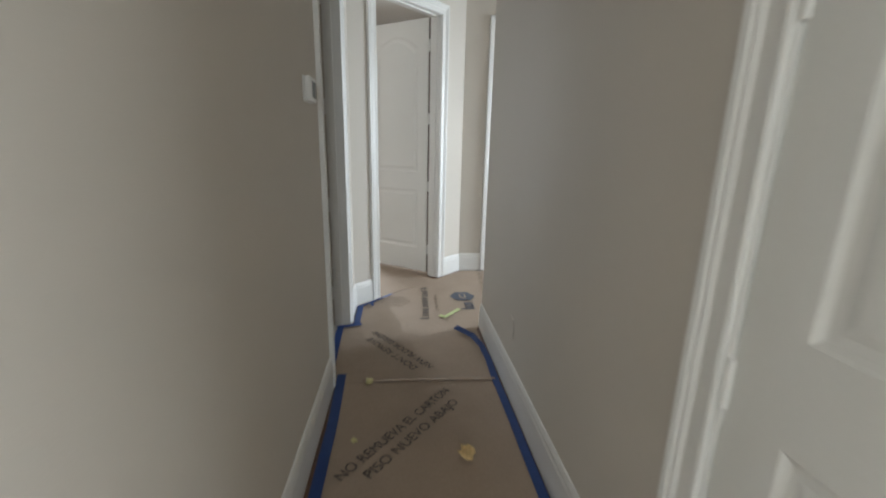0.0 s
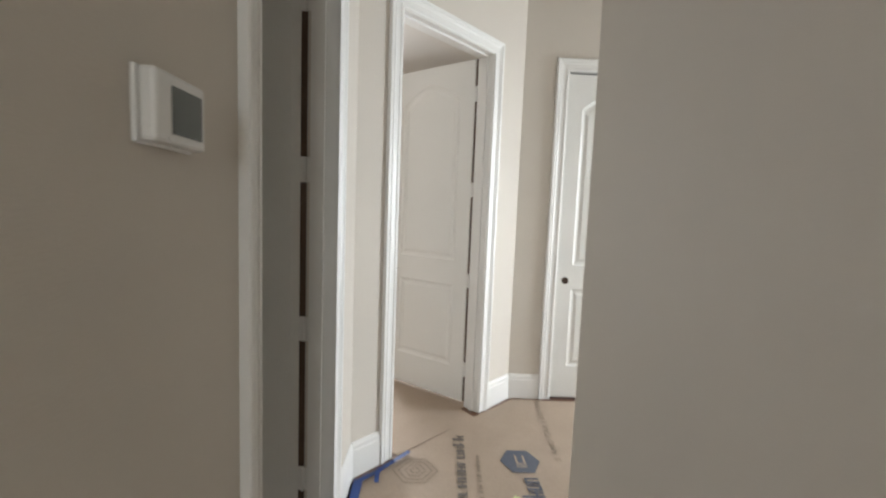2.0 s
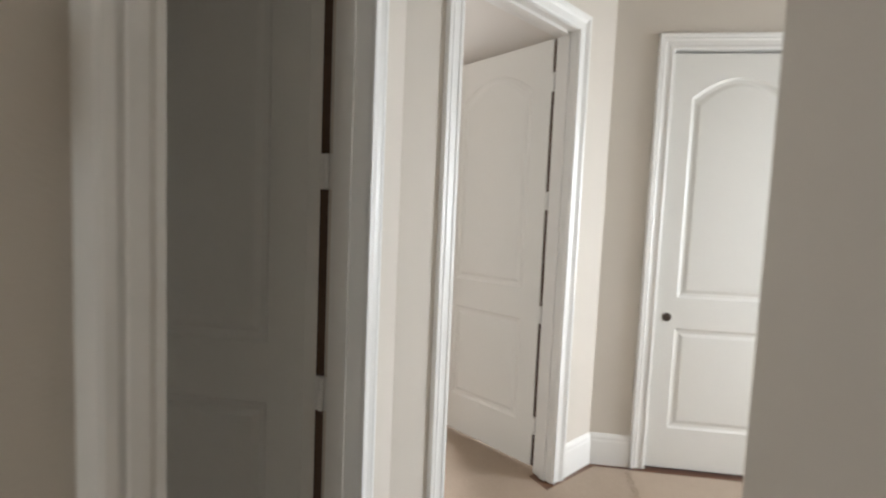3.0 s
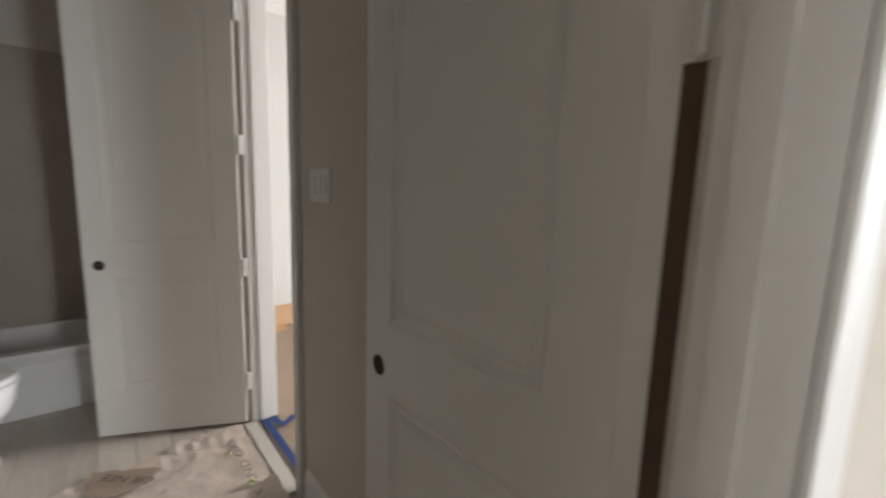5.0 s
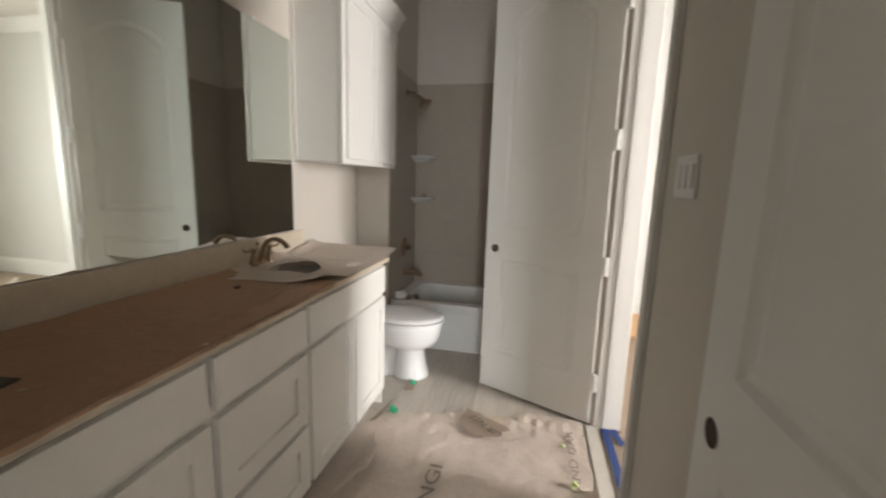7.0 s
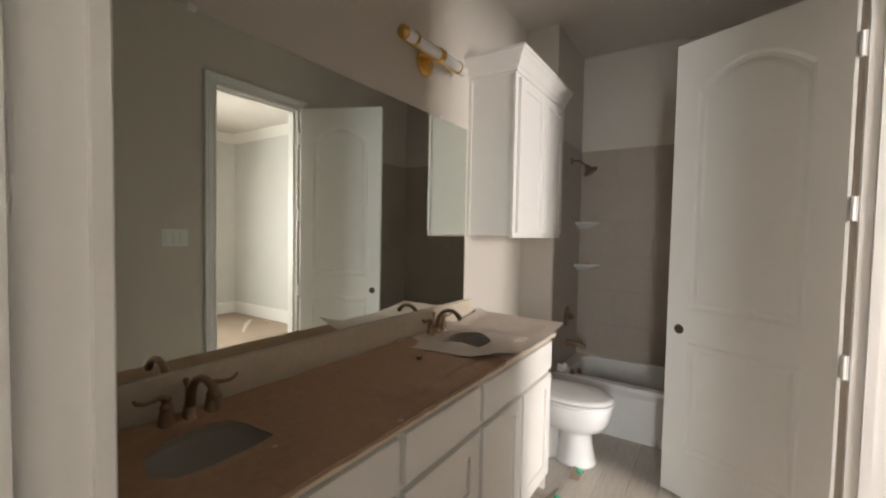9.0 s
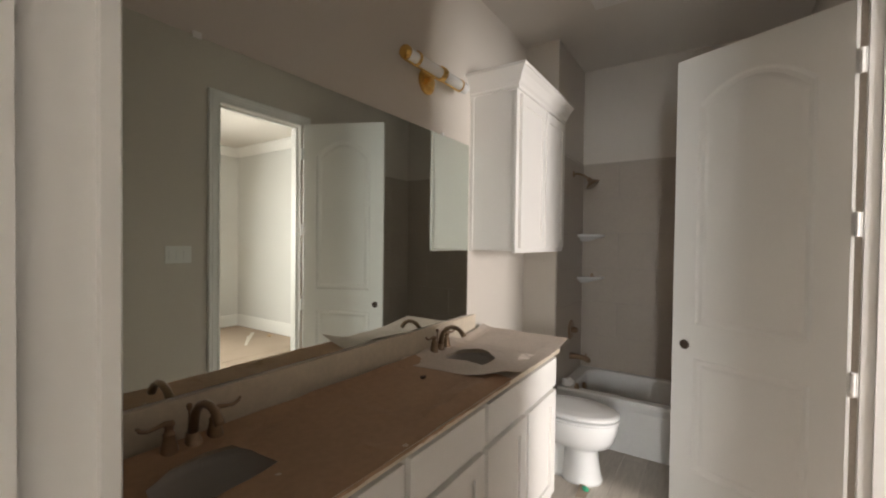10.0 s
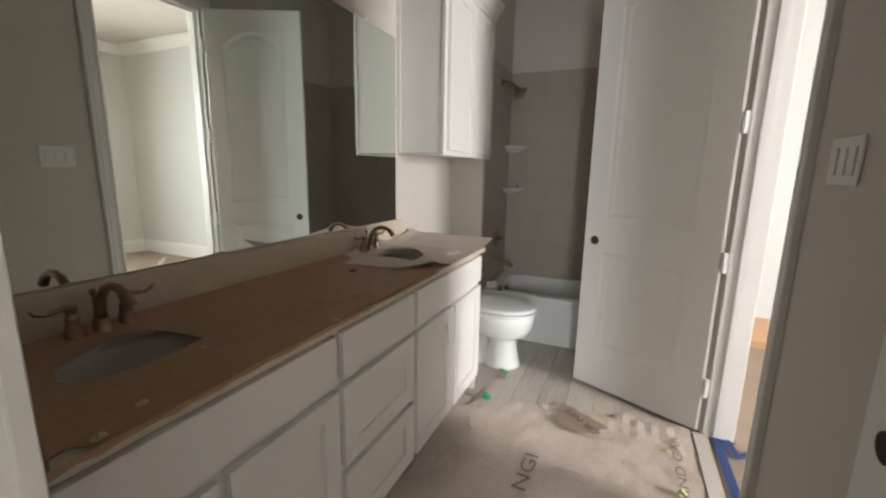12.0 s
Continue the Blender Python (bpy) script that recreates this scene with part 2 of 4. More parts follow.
def base(x, y, turn, *spans):
    for a, b in spans:
        sweep_profile(BASE, a, b, "baseboard", m=pose(x, y, 0, 0, 0, turn))


base(0, -4.0, 90, (0, 6.147), (7.07, 7.365))
base(-0.0177, 3.3527, 45, (0.03, 0.207), (1.173, 1.438))
base(1.005, 4.375, 0, (0.006, 0.235), (1.167, 3.13))
base(0.98, 2.89, -90, (0, 2.095), (3.02, 3.09))
base(0.98, -0.2, 0, (0, 2.62))
base(4.2, 2.89, 180, (0, 3.225))
base(-3.92, 3.085, 0, (2.42, 3.785))
base(-3.94, 3.205, 90, (0, 3.685))
base(-4.06, 6.89, 0, (0.135, 5.08))
base(1.035, 6.89, -90, (0, 2.3))
base(-2.28, 1.325, 180, (0.0, 0.80))

CROWN = [(0, 2.86), (0.012, 2.86), (0.02, 2.875), (0.075, 2.965), (0.09, 2.975), (0.09, 2.998), (0, 2.998)]
for x, y, turn, a, b in ((-3.94, 3.205, 90, 0, 3.685), (-4.06, 6.89, 0, 0.13, 5.08), (1.035, 6.89, -90, 0, 2.3)):
    ob = sweep_profile(CROWN, a, b, "trim", "white crown moulding under the bedroom ceiling", m=pose(x, y, 0, 0, 0, turn))
    ob["category"] = "crown moulding"

CASING = [(0.0, 0.0), (0.0, 0.011), (0.006, 0.014), (0.016, 0.014), (0.02, 0.010), (0.045, 0.012), (0.056, 0.019), (0.062, 0.016),
          (0.068, 0.022), (0.082, 0.024), (0.086, 0.020), (0.086, 0.0)]


def casing(m, w, h, name="trim", first=0):
    """Mitred casing round an opening w wide and h high, on the wall's face at local y = 0."""
    loops = [[(-u, -v, 0) for u, v in CASING], [(-u, -v, h + u) for u, v in CASING],
             [(w + u, -v, h + u) for u, v in CASING], [(w + u, -v, 0) for u, v in CASING]]
    ob = part(name, loft(loops[first:]), M_TRIM)
    ob.matrix_world = m
    return tagged(ob, "white moulded door casing with mitred corners", "door casing", kind="structure")


def jamb(m, w, h, depth, stop_y, far=None):
    """Lining of an opening, with door stops; local y runs into the wall."""
    th = 0.018
    fr = thing("door_frame", m, "white painted door frame set in the wall", "door frame", kind="structure")
    part("jamb", box(0, -0.002, 0, th, depth + 0.002, h), M_TRIM, fr)
    part("jamb", box(w - th, -0.002, 0, w, (far or depth) + 0.002, h), M_TRIM, fr)
    part("head", box(th, -0.002, h - th, w - th, depth + 0.002, h), M_TRIM, fr)
    if stop_y is not None:
        part("stop", box(th, stop_y, 0, th + 0.011, stop_y + 0.035, h - th), M_TRIM, fr)
        part("stop", box(w - th - 0.011, stop_y, 0, w - th, stop_y + 0.035, h - th), M_TRIM, fr)
        part("stop", box(th + 0.011, stop_y, h - th - 0.011, w - th - 0.011, stop_y + 0.035, h - th), M_TRIM, fr)
    return fr


def rect_loop(x0, z0, x1, z1, arch=0.0, inset=0.0, n=14):
    x0, z0, x1, z1 = x0 + inset, z0 + inset, x1 - inset, z1 - inset
    pts = [(x0, z0), (x1, z0)]
    if arch:
        c, half = (x0 + x1) / 2, (x1 - x0) / 2
        for i in range(n + 1):
            u = 1 - 2 * i / n
            pts.append((c + u * half, z1 - arch * u * u))
    else:
        pts += [(x1, z1), (x0, z1)]
    return pts


DT = 0.036
HINGE_Z = (2.205, 1.552, 0.905, 0.255)


def door(name, m, label, hinges=True, hinge_face=0.0, gap=0.034, DW=0.745, DH=2.425, dark_edge=None, pale_edge=0.0):
    """Two-panel door with an arched upper panel. Local x from the hinge edge, thickness from y = 0 to -DT, z up from its bottom."""
    PANELS = ((0.115, 0.245, DW - 0.115, 0.850, 0.0), (0.115, 1.030, DW - 0.115, 2.295, 0.115))
    d = thing(name, m, label, "door", kind="structure")
    bm = bmesh.new()
    hole = [(DW - 0.066 + 0.0235 * math.cos(k * math.pi / 9), 0.913 + 0.0235 * math.sin(k * math.pi / 9)) for k in range(18)]
    outer = rect_loop(0, 0, DW, DH)
    holes = [rect_loop(*p[:4], p[4]) for p in PANELS] + [hole]
    sides = []
    for y in (0.0, -DT):
        loops = [[bm.verts.new((x, y, z)) for x, z in lp] for lp in [outer] + holes]
        es = [bm.edges.new((lp[i], lp[(i + 1) % len(lp)])) for lp in loops for i in range(len(lp))]
        bmesh.ops.triangle_fill(bm, use_beauty=True, use_dissolve=False, edges=es, normal=(0, 1, 0))
        sides.append(loops)
    for k in (0, 3):
        a, b = sides[0][k], sides[1][k]
        for i in range(len(a)):
            j = (i + 1) % len(a)
            bm.faces.new((a[i], a[j], b[j], b[i]))
    part("leaf", bm, M_DOOR, d)
    steps = ((0, 0), (0.006, 0.004), (0.014, 0.008), (0.030, 0.0095), (0.046, 0.0045), (0.052, 0.0035))
    for pname, p in zip(("lower_panel", "upper_panel"), PANELS):
        bm = bmesh.new()
        for face, s in ((0.0, -1), (-DT, 1)):
            loft([[(x, face + s * dep, z) for x, z in rect_loop(*p[:4], p[4], ins)] for ins, dep in steps], cap0=False, bm=bm)
        part(pname, bm, M_DOOR, d)
    bore = part("latch_bore", lathe([(0.0275, 0.0), (0.030, 0.001), (0.030, 0.0015), (0.0262, 0.0015), (0.0262, -DT - 0.0)], 20), M_BORE, d, "dark empty latch hole")
    bore.matrix_local = pose(DW - 0.066, 0.0, 0.913, -90)
    bore.scale = (0.853, 0.853, 0.98)
    # Added strip closes the hinge gap; its dark colour is the gap's shade.
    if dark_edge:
        part("edge_strip", box(-gap, -0.016, 0.0, -pale_edge - 0.0005, -0.010, DH), dark_edge, d, "dark strip filling the hinge gap in place of its shade")
    # Extra strip, splayed off the leaf to give its edge a lit line.
    if pale_edge:
        part("hinge_edge", loft([[(-0.0004, -0.0005, z), (-pale_edge, -0.002 - 0.3 * pale_edge, z), (-pale_edge, -0.02, z), (-0.0004, -0.02, z)] for z in (0.0, DH)]), M_DOOR, d)
    if hinges:
        for z in HINGE_Z:
            z -= 0.012
            bm = tube([(-(gap + pale_edge) * 0.5, hinge_face + 0.004, z - 0.05), (-(gap + pale_edge) * 0.5, hinge_face + 0.004, z - 0.047), (-(gap + pale_edge) * 0.5, hinge_face + 0.004, z + 0.047), (-(gap + pale_edge) * 0.5, hinge_face + 0.004, z + 0.05)], [0.004, 0.0075, 0.0075, 0.004], 10)
            s = -1 if hinge_face > -DT / 2 else 1
            add_box(bm, -gap, hinge_face + s * 0.001, z - 0.05, -pale_edge - 0.0005, hinge_face + s * 0.031, z + 0.05)
            part("hinge", bm, M_HINGE, d, "pale painted butt hinge")
    return d


# ---------- doors ----------
# bathroom door, open square against the wall
casing(pose(0, 2.24, 0, 0, 0, 90), 0.722, 2.455)
casing(pose(-T, 2.962, 0, 0, 0, -90), 0.708, 2.455, first=1)
jamb(pose(0, 2.227, 0, 0, 0, 90), 0.753, OPEN_Z, T, 0.045, far=0.10)
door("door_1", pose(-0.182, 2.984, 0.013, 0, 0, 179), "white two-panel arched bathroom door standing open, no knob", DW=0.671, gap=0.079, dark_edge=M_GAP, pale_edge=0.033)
# door from the bathroom to the bedroom, ajar
casing(pose(-2.313, 3.085, 0, 0, 0, 0), 0.70, 2.455)
casing(pose(-1.613, 3.205, 0, 0, 0, 180), 0.70, 2.455)
jamb(pose(-2.325, 3.085, 0, 0, 0, 0), 0.725, OPEN_Z, T, 0.04)
door("door_2", pose(-2.314, 3.045, 0.02, 0, 0, -115), "white two-panel arched door half open into the bathroom", DW=0.711, DH=2.445, gap=0.031, dark_edge=M_SHADE, pale_edge=0.009)
# bedroom door in the diagonal wall
D45 = pose(-0.0177, 3.3527, 0, 0, 0, 45)
casing(D45 @ pose(0.295, 0, 0), 0.79, 2.455)
casing(D45 @ pose(1.085, T, 0, 0, 0, 180), 0.79, 2.455)
jamb(D45 @ pose(0.285, 0, 0), 0.81, OPEN_Z, T, 0.04)
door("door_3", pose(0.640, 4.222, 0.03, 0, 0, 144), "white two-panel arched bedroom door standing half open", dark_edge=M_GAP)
# closet door, shut, with an empty latch hole
casing(pose(1.328, 4.375, 0), 0.755, 2.455)
jamb(pose(1.318, 4.375, 0), 0.774, OPEN_Z, T, None)
door("door_4", pose(2.078, 4.381, 0.013, 0, 0, 180) , "white two-panel arched closet door, shut, latch hole empty", hinges=False)
# linen closet door beside the start of the corridor, shut, hinges showing
casing(pose(0.98, 0.70, 0, 0, 0, -90), 0.735, 2.455)
jamb(pose(0.98, 0.71, 0, 0, 0, -90), 0.755, OPEN_Z, T, None)
door("door_5", pose(0.985, 0.6885, 0.013, 0, 0, -90) @ Matrix.Diagonal((1, -1, 1, 1)), "white two-panel closet door, shut, painted hinges showing", DW=0.708, gap=0.004)


# ---------- windows that let the daylight in ----------
def window(name, m, w, h, z):
    d = thing(name, m, "white framed window with a clear pane", "window", kind="structure")
    for x0, z0, x1, z1 in ((0, z, 0.05, z + h), (w - 0.05, z, w, z + h), (0.05, z, w - 0.05, z + 0.05), (0.05, z + h - 0.05, w - 0.05, z + h), (0.05, z + h / 2 - 0.02, w - 0.05, z + h / 2 + 0.02)):
        part("window_frame", box(x0, 0.05, z0, x1, 0.10, z1, 0.003), M_TRIM, d)
    g = part("pane", box(0.05, 0.07, z + 0.05, w - 0.05, 0.076, z + h - 0.05), M_GLASS, d)
    g.visible_shadow = False
    part("window_sill", box(-0.03, -0.03, z - 0.025, w + 0.03, 0.05, z, 0.004), M_TRIM, d)


window("window_1", pose(-1.45, 6.89, 0), 1.1, 1.8, 0.7)
window("window_2", pose(4.2, 4.33, 0, 0, 0, -90), 1.03, 1.8, 0.7)
# The last two are unseen, added as openings for the lamps behind.
window("unseen_back_window", pose(0.9, -4.0, 0, 0, 0, 180), 0.8, 1.6, 0.8)
window("window_4", pose(3.6, -1.18, 0, 0, 0, -90), 2.0, 2.1, 0.5)


# ---------- vanity ----------
VF, VZ, TOE = 1.855, 0.865, 0.10


def shaker(name, parent, x0, z0, x1, z1, panel=True):
    """A cabinet front with a recessed field; front face towards local +y."""
    y0, y1, f = VF + 0.002, VF + 0.024, 0.066
    if not panel:
        return part(name, box(x0, y0, z0, x1, y1, z1, 0.0015), M_CAB, parent)
    front = part(name, box(x0, y0, z0, x1, y0 + 0.009, z1), M_CAB, parent)
    for a, b, c, d in ((x0, z0, x0 + f, z1), (x1 - f, z0, x1, z1)):
        part("stile", box(a, y0 + 0.0092, b, c, y1, d, 0.0012), M_CAB, front)
    for b, d in ((z0, z0 + f), (z1 - f, z1)):
        part("rail", box(x0 + f, y0 + 0.0092, b, x1 - f, y1 - 0.0003, d, 0.0012), M_CAB, front)
    return front


def vanity_unit(x0, x1, fronts, label, end=False):
    """x0 > x1: the unit's two ends."""
    u = thing("vanity_cabinet", pose(0, 0, 0), label, "cabinet", group="vanity cabinets along the mirror")
    part("body", box(x1, 1.33, TOE, x0, VF - 0.02, 0.69), M_CAB, u)
    part("face_frame", box(x1, VF - 0.0195, TOE - 0.0, x0, VF, VZ), M_CAB, u)
    part("toe_kick", box(x1 + (0.0 if not end else 0.0), 1.40, 0.0, x0, VF - 0.075, TOE - 0.001), M_CAB, u)
    if end:
        part("side_panel", box(x1 - 0.012, 1.33, 0.0, x1 - 0.0005, VF - 0.001, VZ), M_CAB, u)
    for nm, a, b, c, d, pn in fronts:
        shaker(nm, u, min(a, c), b, max(a, c), d, pn)
    return u


vanity_unit(-0.125, -0.927, [("false_front", -0.15, 0.700, -0.912, 0.848, False), ("door", -0.15, 0.11, -0.518, 0.672, True), ("door", -0.545, 0.11, -0.916, 0.672, True)],
            "white shaker sink cabinet beside the bathroom doorway")
vanity_unit(-0.928, -1.409, [("drawer", -0.942, 0.700, -1.396, 0.848, False), ("drawer", -0.942, 0.398, -1.396, 0.672, True), ("drawer", -0.942, 0.11, -1.396, 0.374, True)],
            "white shaker cabinet with three drawers")
vanity_unit(-1.410, -2.236, [("false_front", -1.424, 0.700, -2.225, 0.848, False), ("door", -1.427, 0.11, -1.812, 0.672, True), ("door", -1.838, 0.11, -2.225, 0.672, True)],
            "white shaker sink cabinet next to the toilet", end=True)

SINKS = ((-0.560, 1.585), (-1.80, 1.585))
SRX, SRY = 0.215, 0.165


def worktop():
    w = thing("vanity_countertop", pose(0, 0, 0), "pale stone vanity top with backsplash, mostly under paper", "countertop")
    bm = bmesh.new()
    z0, z1 = VZ + 0.001, 0.888
    tops = []
    for z in (z0, z1):
        outer = [(-0.124, 1.328), (-2.275, 1.328), (-2.275, 1.883), (-0.124, 1.883)]
        lps = [[bm.verts.new((x, y, z)) for x, y in outer]]
        for cx, cy in SINKS:
            lps.append([bm.verts.new((x, y, z)) for x, y, _ in ellipse(cx, cy, 0, SRX, SRY, 32)])
        es = [bm.edges.new((lp[i], lp[(i + 1) % len(lp)])) for lp in lps for i in range(len(lp))]
        bmesh.ops.triangle_fill(bm, use_beauty=True, edges=es, normal=(0, 0, 1))
        tops.append(lps)
    inside = [f for f in bm.faces for cx, cy in SINKS if ((f.calc_center_median().x - cx) / SRX) ** 2 + ((f.calc_center_median().y - cy) / SRY) ** 2 < 0.97]
    bmesh.ops.delete(bm, geom=inside, context="FACES_ONLY")
    for a, b in zip(*tops):
        for i in range(len(a)):
            j = (i + 1) % len(a)
            bm.faces.new((a[i], a[j], b[j], b[i]))
    part("slab", bm, M_STONE, w)
    part("backsplash", box(-2.275, 1.327, 0.8885, -0.124, 1.346, 1.02, 0.002), M_STONE, w)
    return w


worktop()
for cx, cy in SINKS:
    s = thing("sink_basin", pose(cx, cy, 0), "oval white undermount sink below torn paper, greyed for shade", "sink", group="sinks in the vanity")
    prof = [(1.05, 0.864), (1.0, 0.864), (0.97, 0.84), (0.9, 0.79), (0.75, 0.745), (0.5, 0.725), (0.12, 0.718)]
    bm = loft([ellipse(0, 0, z, SRX * k, SRY * k, 32) for k, z in prof], cap0=False)
    loft([ellipse(0, 0, z - 0.012, SRX * k * 1.02, SRY * k * 1.02, 32) for k, z in prof], cap0=False, bm=bm)
    part("bowl", bm, M_SINK, s, smooth=True)
    part("drain", lathe([(0.0, 0.7185), (0.022, 0.7185), (0.024, 0.722), (0.018, 0.7235), (0.0, 0.7225)], 20), M_BRONZE, s, "bronze drain")


def faucet(x, y):
    """Widespread faucet: an arched spout, a lift rod behind it and two bell-based S levers."""
    f = thing("faucet", pose(x, y, 0.889), "brushed bronze widespread faucet with two lever handles", "faucet", group="faucets on the vanity")
    part("escutcheon", lathe([(0.0, 0.0), (0.027, 0.0), (0.028, 0.005), (0.024, 0.012), (0.0195, 0.026), (0.0175, 0.045), (0.0, 0.047)], 20), M_BRONZE, f, smooth=True)
    arc = [(0, 0, 0.038), (0, 0.004, 0.072), (0, 0.016, 0.105), (0, 0.038, 0.128), (0, 0.066, 0.139), (0, 0.096, 0.138), (0, 0.120, 0.126), (0, 0.137, 0.108), (0, 0.141, 0.099)]
    part("spout", tube(arc, [0.0150, 0.0135, 0.0120, 0.0112, 0.0108, 0.0106, 0.0112, 0.0130, 0.0125], 16), M_BRONZE, f, smooth=True)
    rod = part("lift_rod", lathe([(0.0, 0.03), (0.003, 0.03), (0.003, 0.098), (0.0055, 0.102), (0.008, 0.112), (0.0065, 0.119), (0.0, 0.121)], 12), M_BRONZE, f, smooth=True)
    rod.location = (0, -0.021, 0)
    bell = [(0.0, 0.0), (0.025, 0.0), (0.026, 0.004), (0.0235, 0.008), (0.0225, 0.016), (0.0185, 0.036), (0.0145, 0.056), (0.0155, 0.060), (0.0155, 0.064), (0.0115, 0.068), (0.0105, 0.078), (0.0145, 0.086), (0.0145, 0.090), (0.009, 0.095), (0.0, 0.096)]
    for s in (-1, 1):
        h = part("handle_base", lathe(bell, 22), M_BRONZE, f, smooth=True)
        h.location = (s * 0.060, 0, 0)
        part("lever", tube([(-s * 0.010, 0, 0.091), (s * 0.012, 0.001, 0.093), (s * 0.032, 0.002, 0.089), (s * 0.052, 0.003, 0.087), (s * 0.068, 0.003, 0.093), (s * 0.076, 0.003, 0.104)], [0.006, 0.0075, 0.0058, 0.0052, 0.0055, 0.0035], 10), M_BRONZE, h, smooth=True)
    return f


faucet(-0.582, 1.392)
faucet(-1.815, 1.392)

mirror = thing("wall_mirror_plate", pose(0, 0, 0), "large frameless mirror above the vanity backsplash", "mirror")
part("glass_plate", box(-2.19, 1.3265, 1.025, -0.135, 1.3315, 2.055), M_MIRROR, mirror)
for x in (-0.62, -1.9):
    part("clip", box(x - 0.012, 1.3268, 2.05, x + 0.012, 1.336, 2.068, 0.002), M_PLATE, mirror, "small clear mirror clip")

# vanity light
lt = thing("vanity_light", pose(-1.725, 1.325, 2.322), "unlit opal tube wall light with brass rings and round backplate", "wall light")
bp = part("backplate", lathe([(0.0, 0.0015), (0.064, 0.0015), (0.064, 0.012), (0.056, 0.019), (0.03, 0.022), (0.0, 0.024)], 32), M_BRASS, lt)
bp.matrix_local = pose(-0.022, 0, -0.028, -90)
part("arm", tube([(-0.022, 0.015, -0.02), (-0.022, 0.062, -0.010)], 0.012, 12), M_BRASS, lt)
TUBE_Y = 0.088
part("diffuser", tube([(-0.278, TUBE_Y, 0), (-0.273, TUBE_Y, 0), (0.25, TUBE_Y, 0), (0.255, TUBE_Y, 0)], [0.022, 0.028, 0.028, 0.024], 28), M_OPAL, lt, "white opal glass tube")


def band(x, w, r):
    """Brass band round the tube."""
    return tube([(x - w, TUBE_Y, 0), (x - w + 0.001, TUBE_Y, 0), (x + w - 0.001, TUBE_Y, 0), (x + w, TUBE_Y, 0)], [r - 0.003, r, r, r - 0.003], 28)


part("end_cap", tube([(0.242, TUBE_Y, 0), (0.243, TUBE_Y, 0), (0.258, TUBE_Y, 0), (0.268, TUBE_Y, 0), (0.274, TUBE_Y, 0), (0.276, TUBE_Y, 0)], [0.0285, 0.031, 0.031, 0.027, 0.016, 0.004], 28), M_BRASS, lt, smooth=True)
for x, w, r in ((0.172, 0.007, 0.0345), (-0.034, 0.017, 0.0365), (-0.212, 0.004, 0.0325)):
    part("ring", band(x, w, r), M_BRASS, lt)
part("bar", box(-0.215, TUBE_Y - 0.006, -0.0375, 0.262, TUBE_Y + 0.006, -0.032, 0.002), M_BRASS, lt, "thin brass bar under the tube")

# cabinet over the toilet
cb = thing("wall_cabinet", pose(0, 0, 0), "white shaker wall cabinet with crown, hung over the toilet", "cabinet")
cx0, cx1, cy0, cy1, cz0, cz1 = -3.076, -2.217, 1.3275, 1.632, 1.41, 2.36
part("body", box(cx0, cy0, cz0 + 0.012, cx1, cy1 - 0.02, cz1), M_CAB, cb)
part("face_frame", box(cx0, cy1 - 0.0195, cz0, cx1 + 0.004, cy1, cz1), M_CAB, cb)
part("side_strip", box(cx1 + 0.0005, cy0, cz0 + 0.004, cx1 + 0.005, cy0 + 0.022, cz1), M_CAB, cb)
for a, b in ((cx1 - 0.03, cx1 - 0.425), (cx1 - 0.44, cx0 + 0.03)):
    lo, hi = min(a, b), max(a, b)
    fr = part("door", box(lo, cy1 + 0.001, cz0 + 0.03, hi, cy1 + 0.012, cz1 - 0.03), M_CAB, cb)
    for p0, p1 in ((lo, lo + 0.058), (hi - 0.058, hi)):
        part("stile", box(p0, cy1 + 0.0122, cz0 + 0.03, p1, cy1 + 0.02, cz1 - 0.03, 0.0012), M_CAB, fr)
    for p0, p1 in ((cz0 + 0.03, cz0 + 0.088), (cz1 - 0.088, cz1 - 0.03)):
        part("rail", box(lo + 0.058, cy1 + 0.0122, p0, hi - 0.058, cy1 + 0.0197, p1, 0.0012), M_CAB, fr)
cr = [(0.0, 2.352), (0.010, 2.352), (0.013, 2.362), (0.011, 2.372), (0.017, 2.378), (0.026, 2.388), (0.034, 2.405), (0.048, 2.428), (0.064, 2.446), (0.068, 2.452), (0.074, 2.454), (0.074, 2.472), (0.0, 2.472)]
part("crown", loft([[(cx1 + o, cy0, z) for o, z in cr], [(cx1 + o, cy1 + o, z) for o, z in cr], [(cx0, cy1 + o, z) for o, z in cr]]), M_CAB, cb)


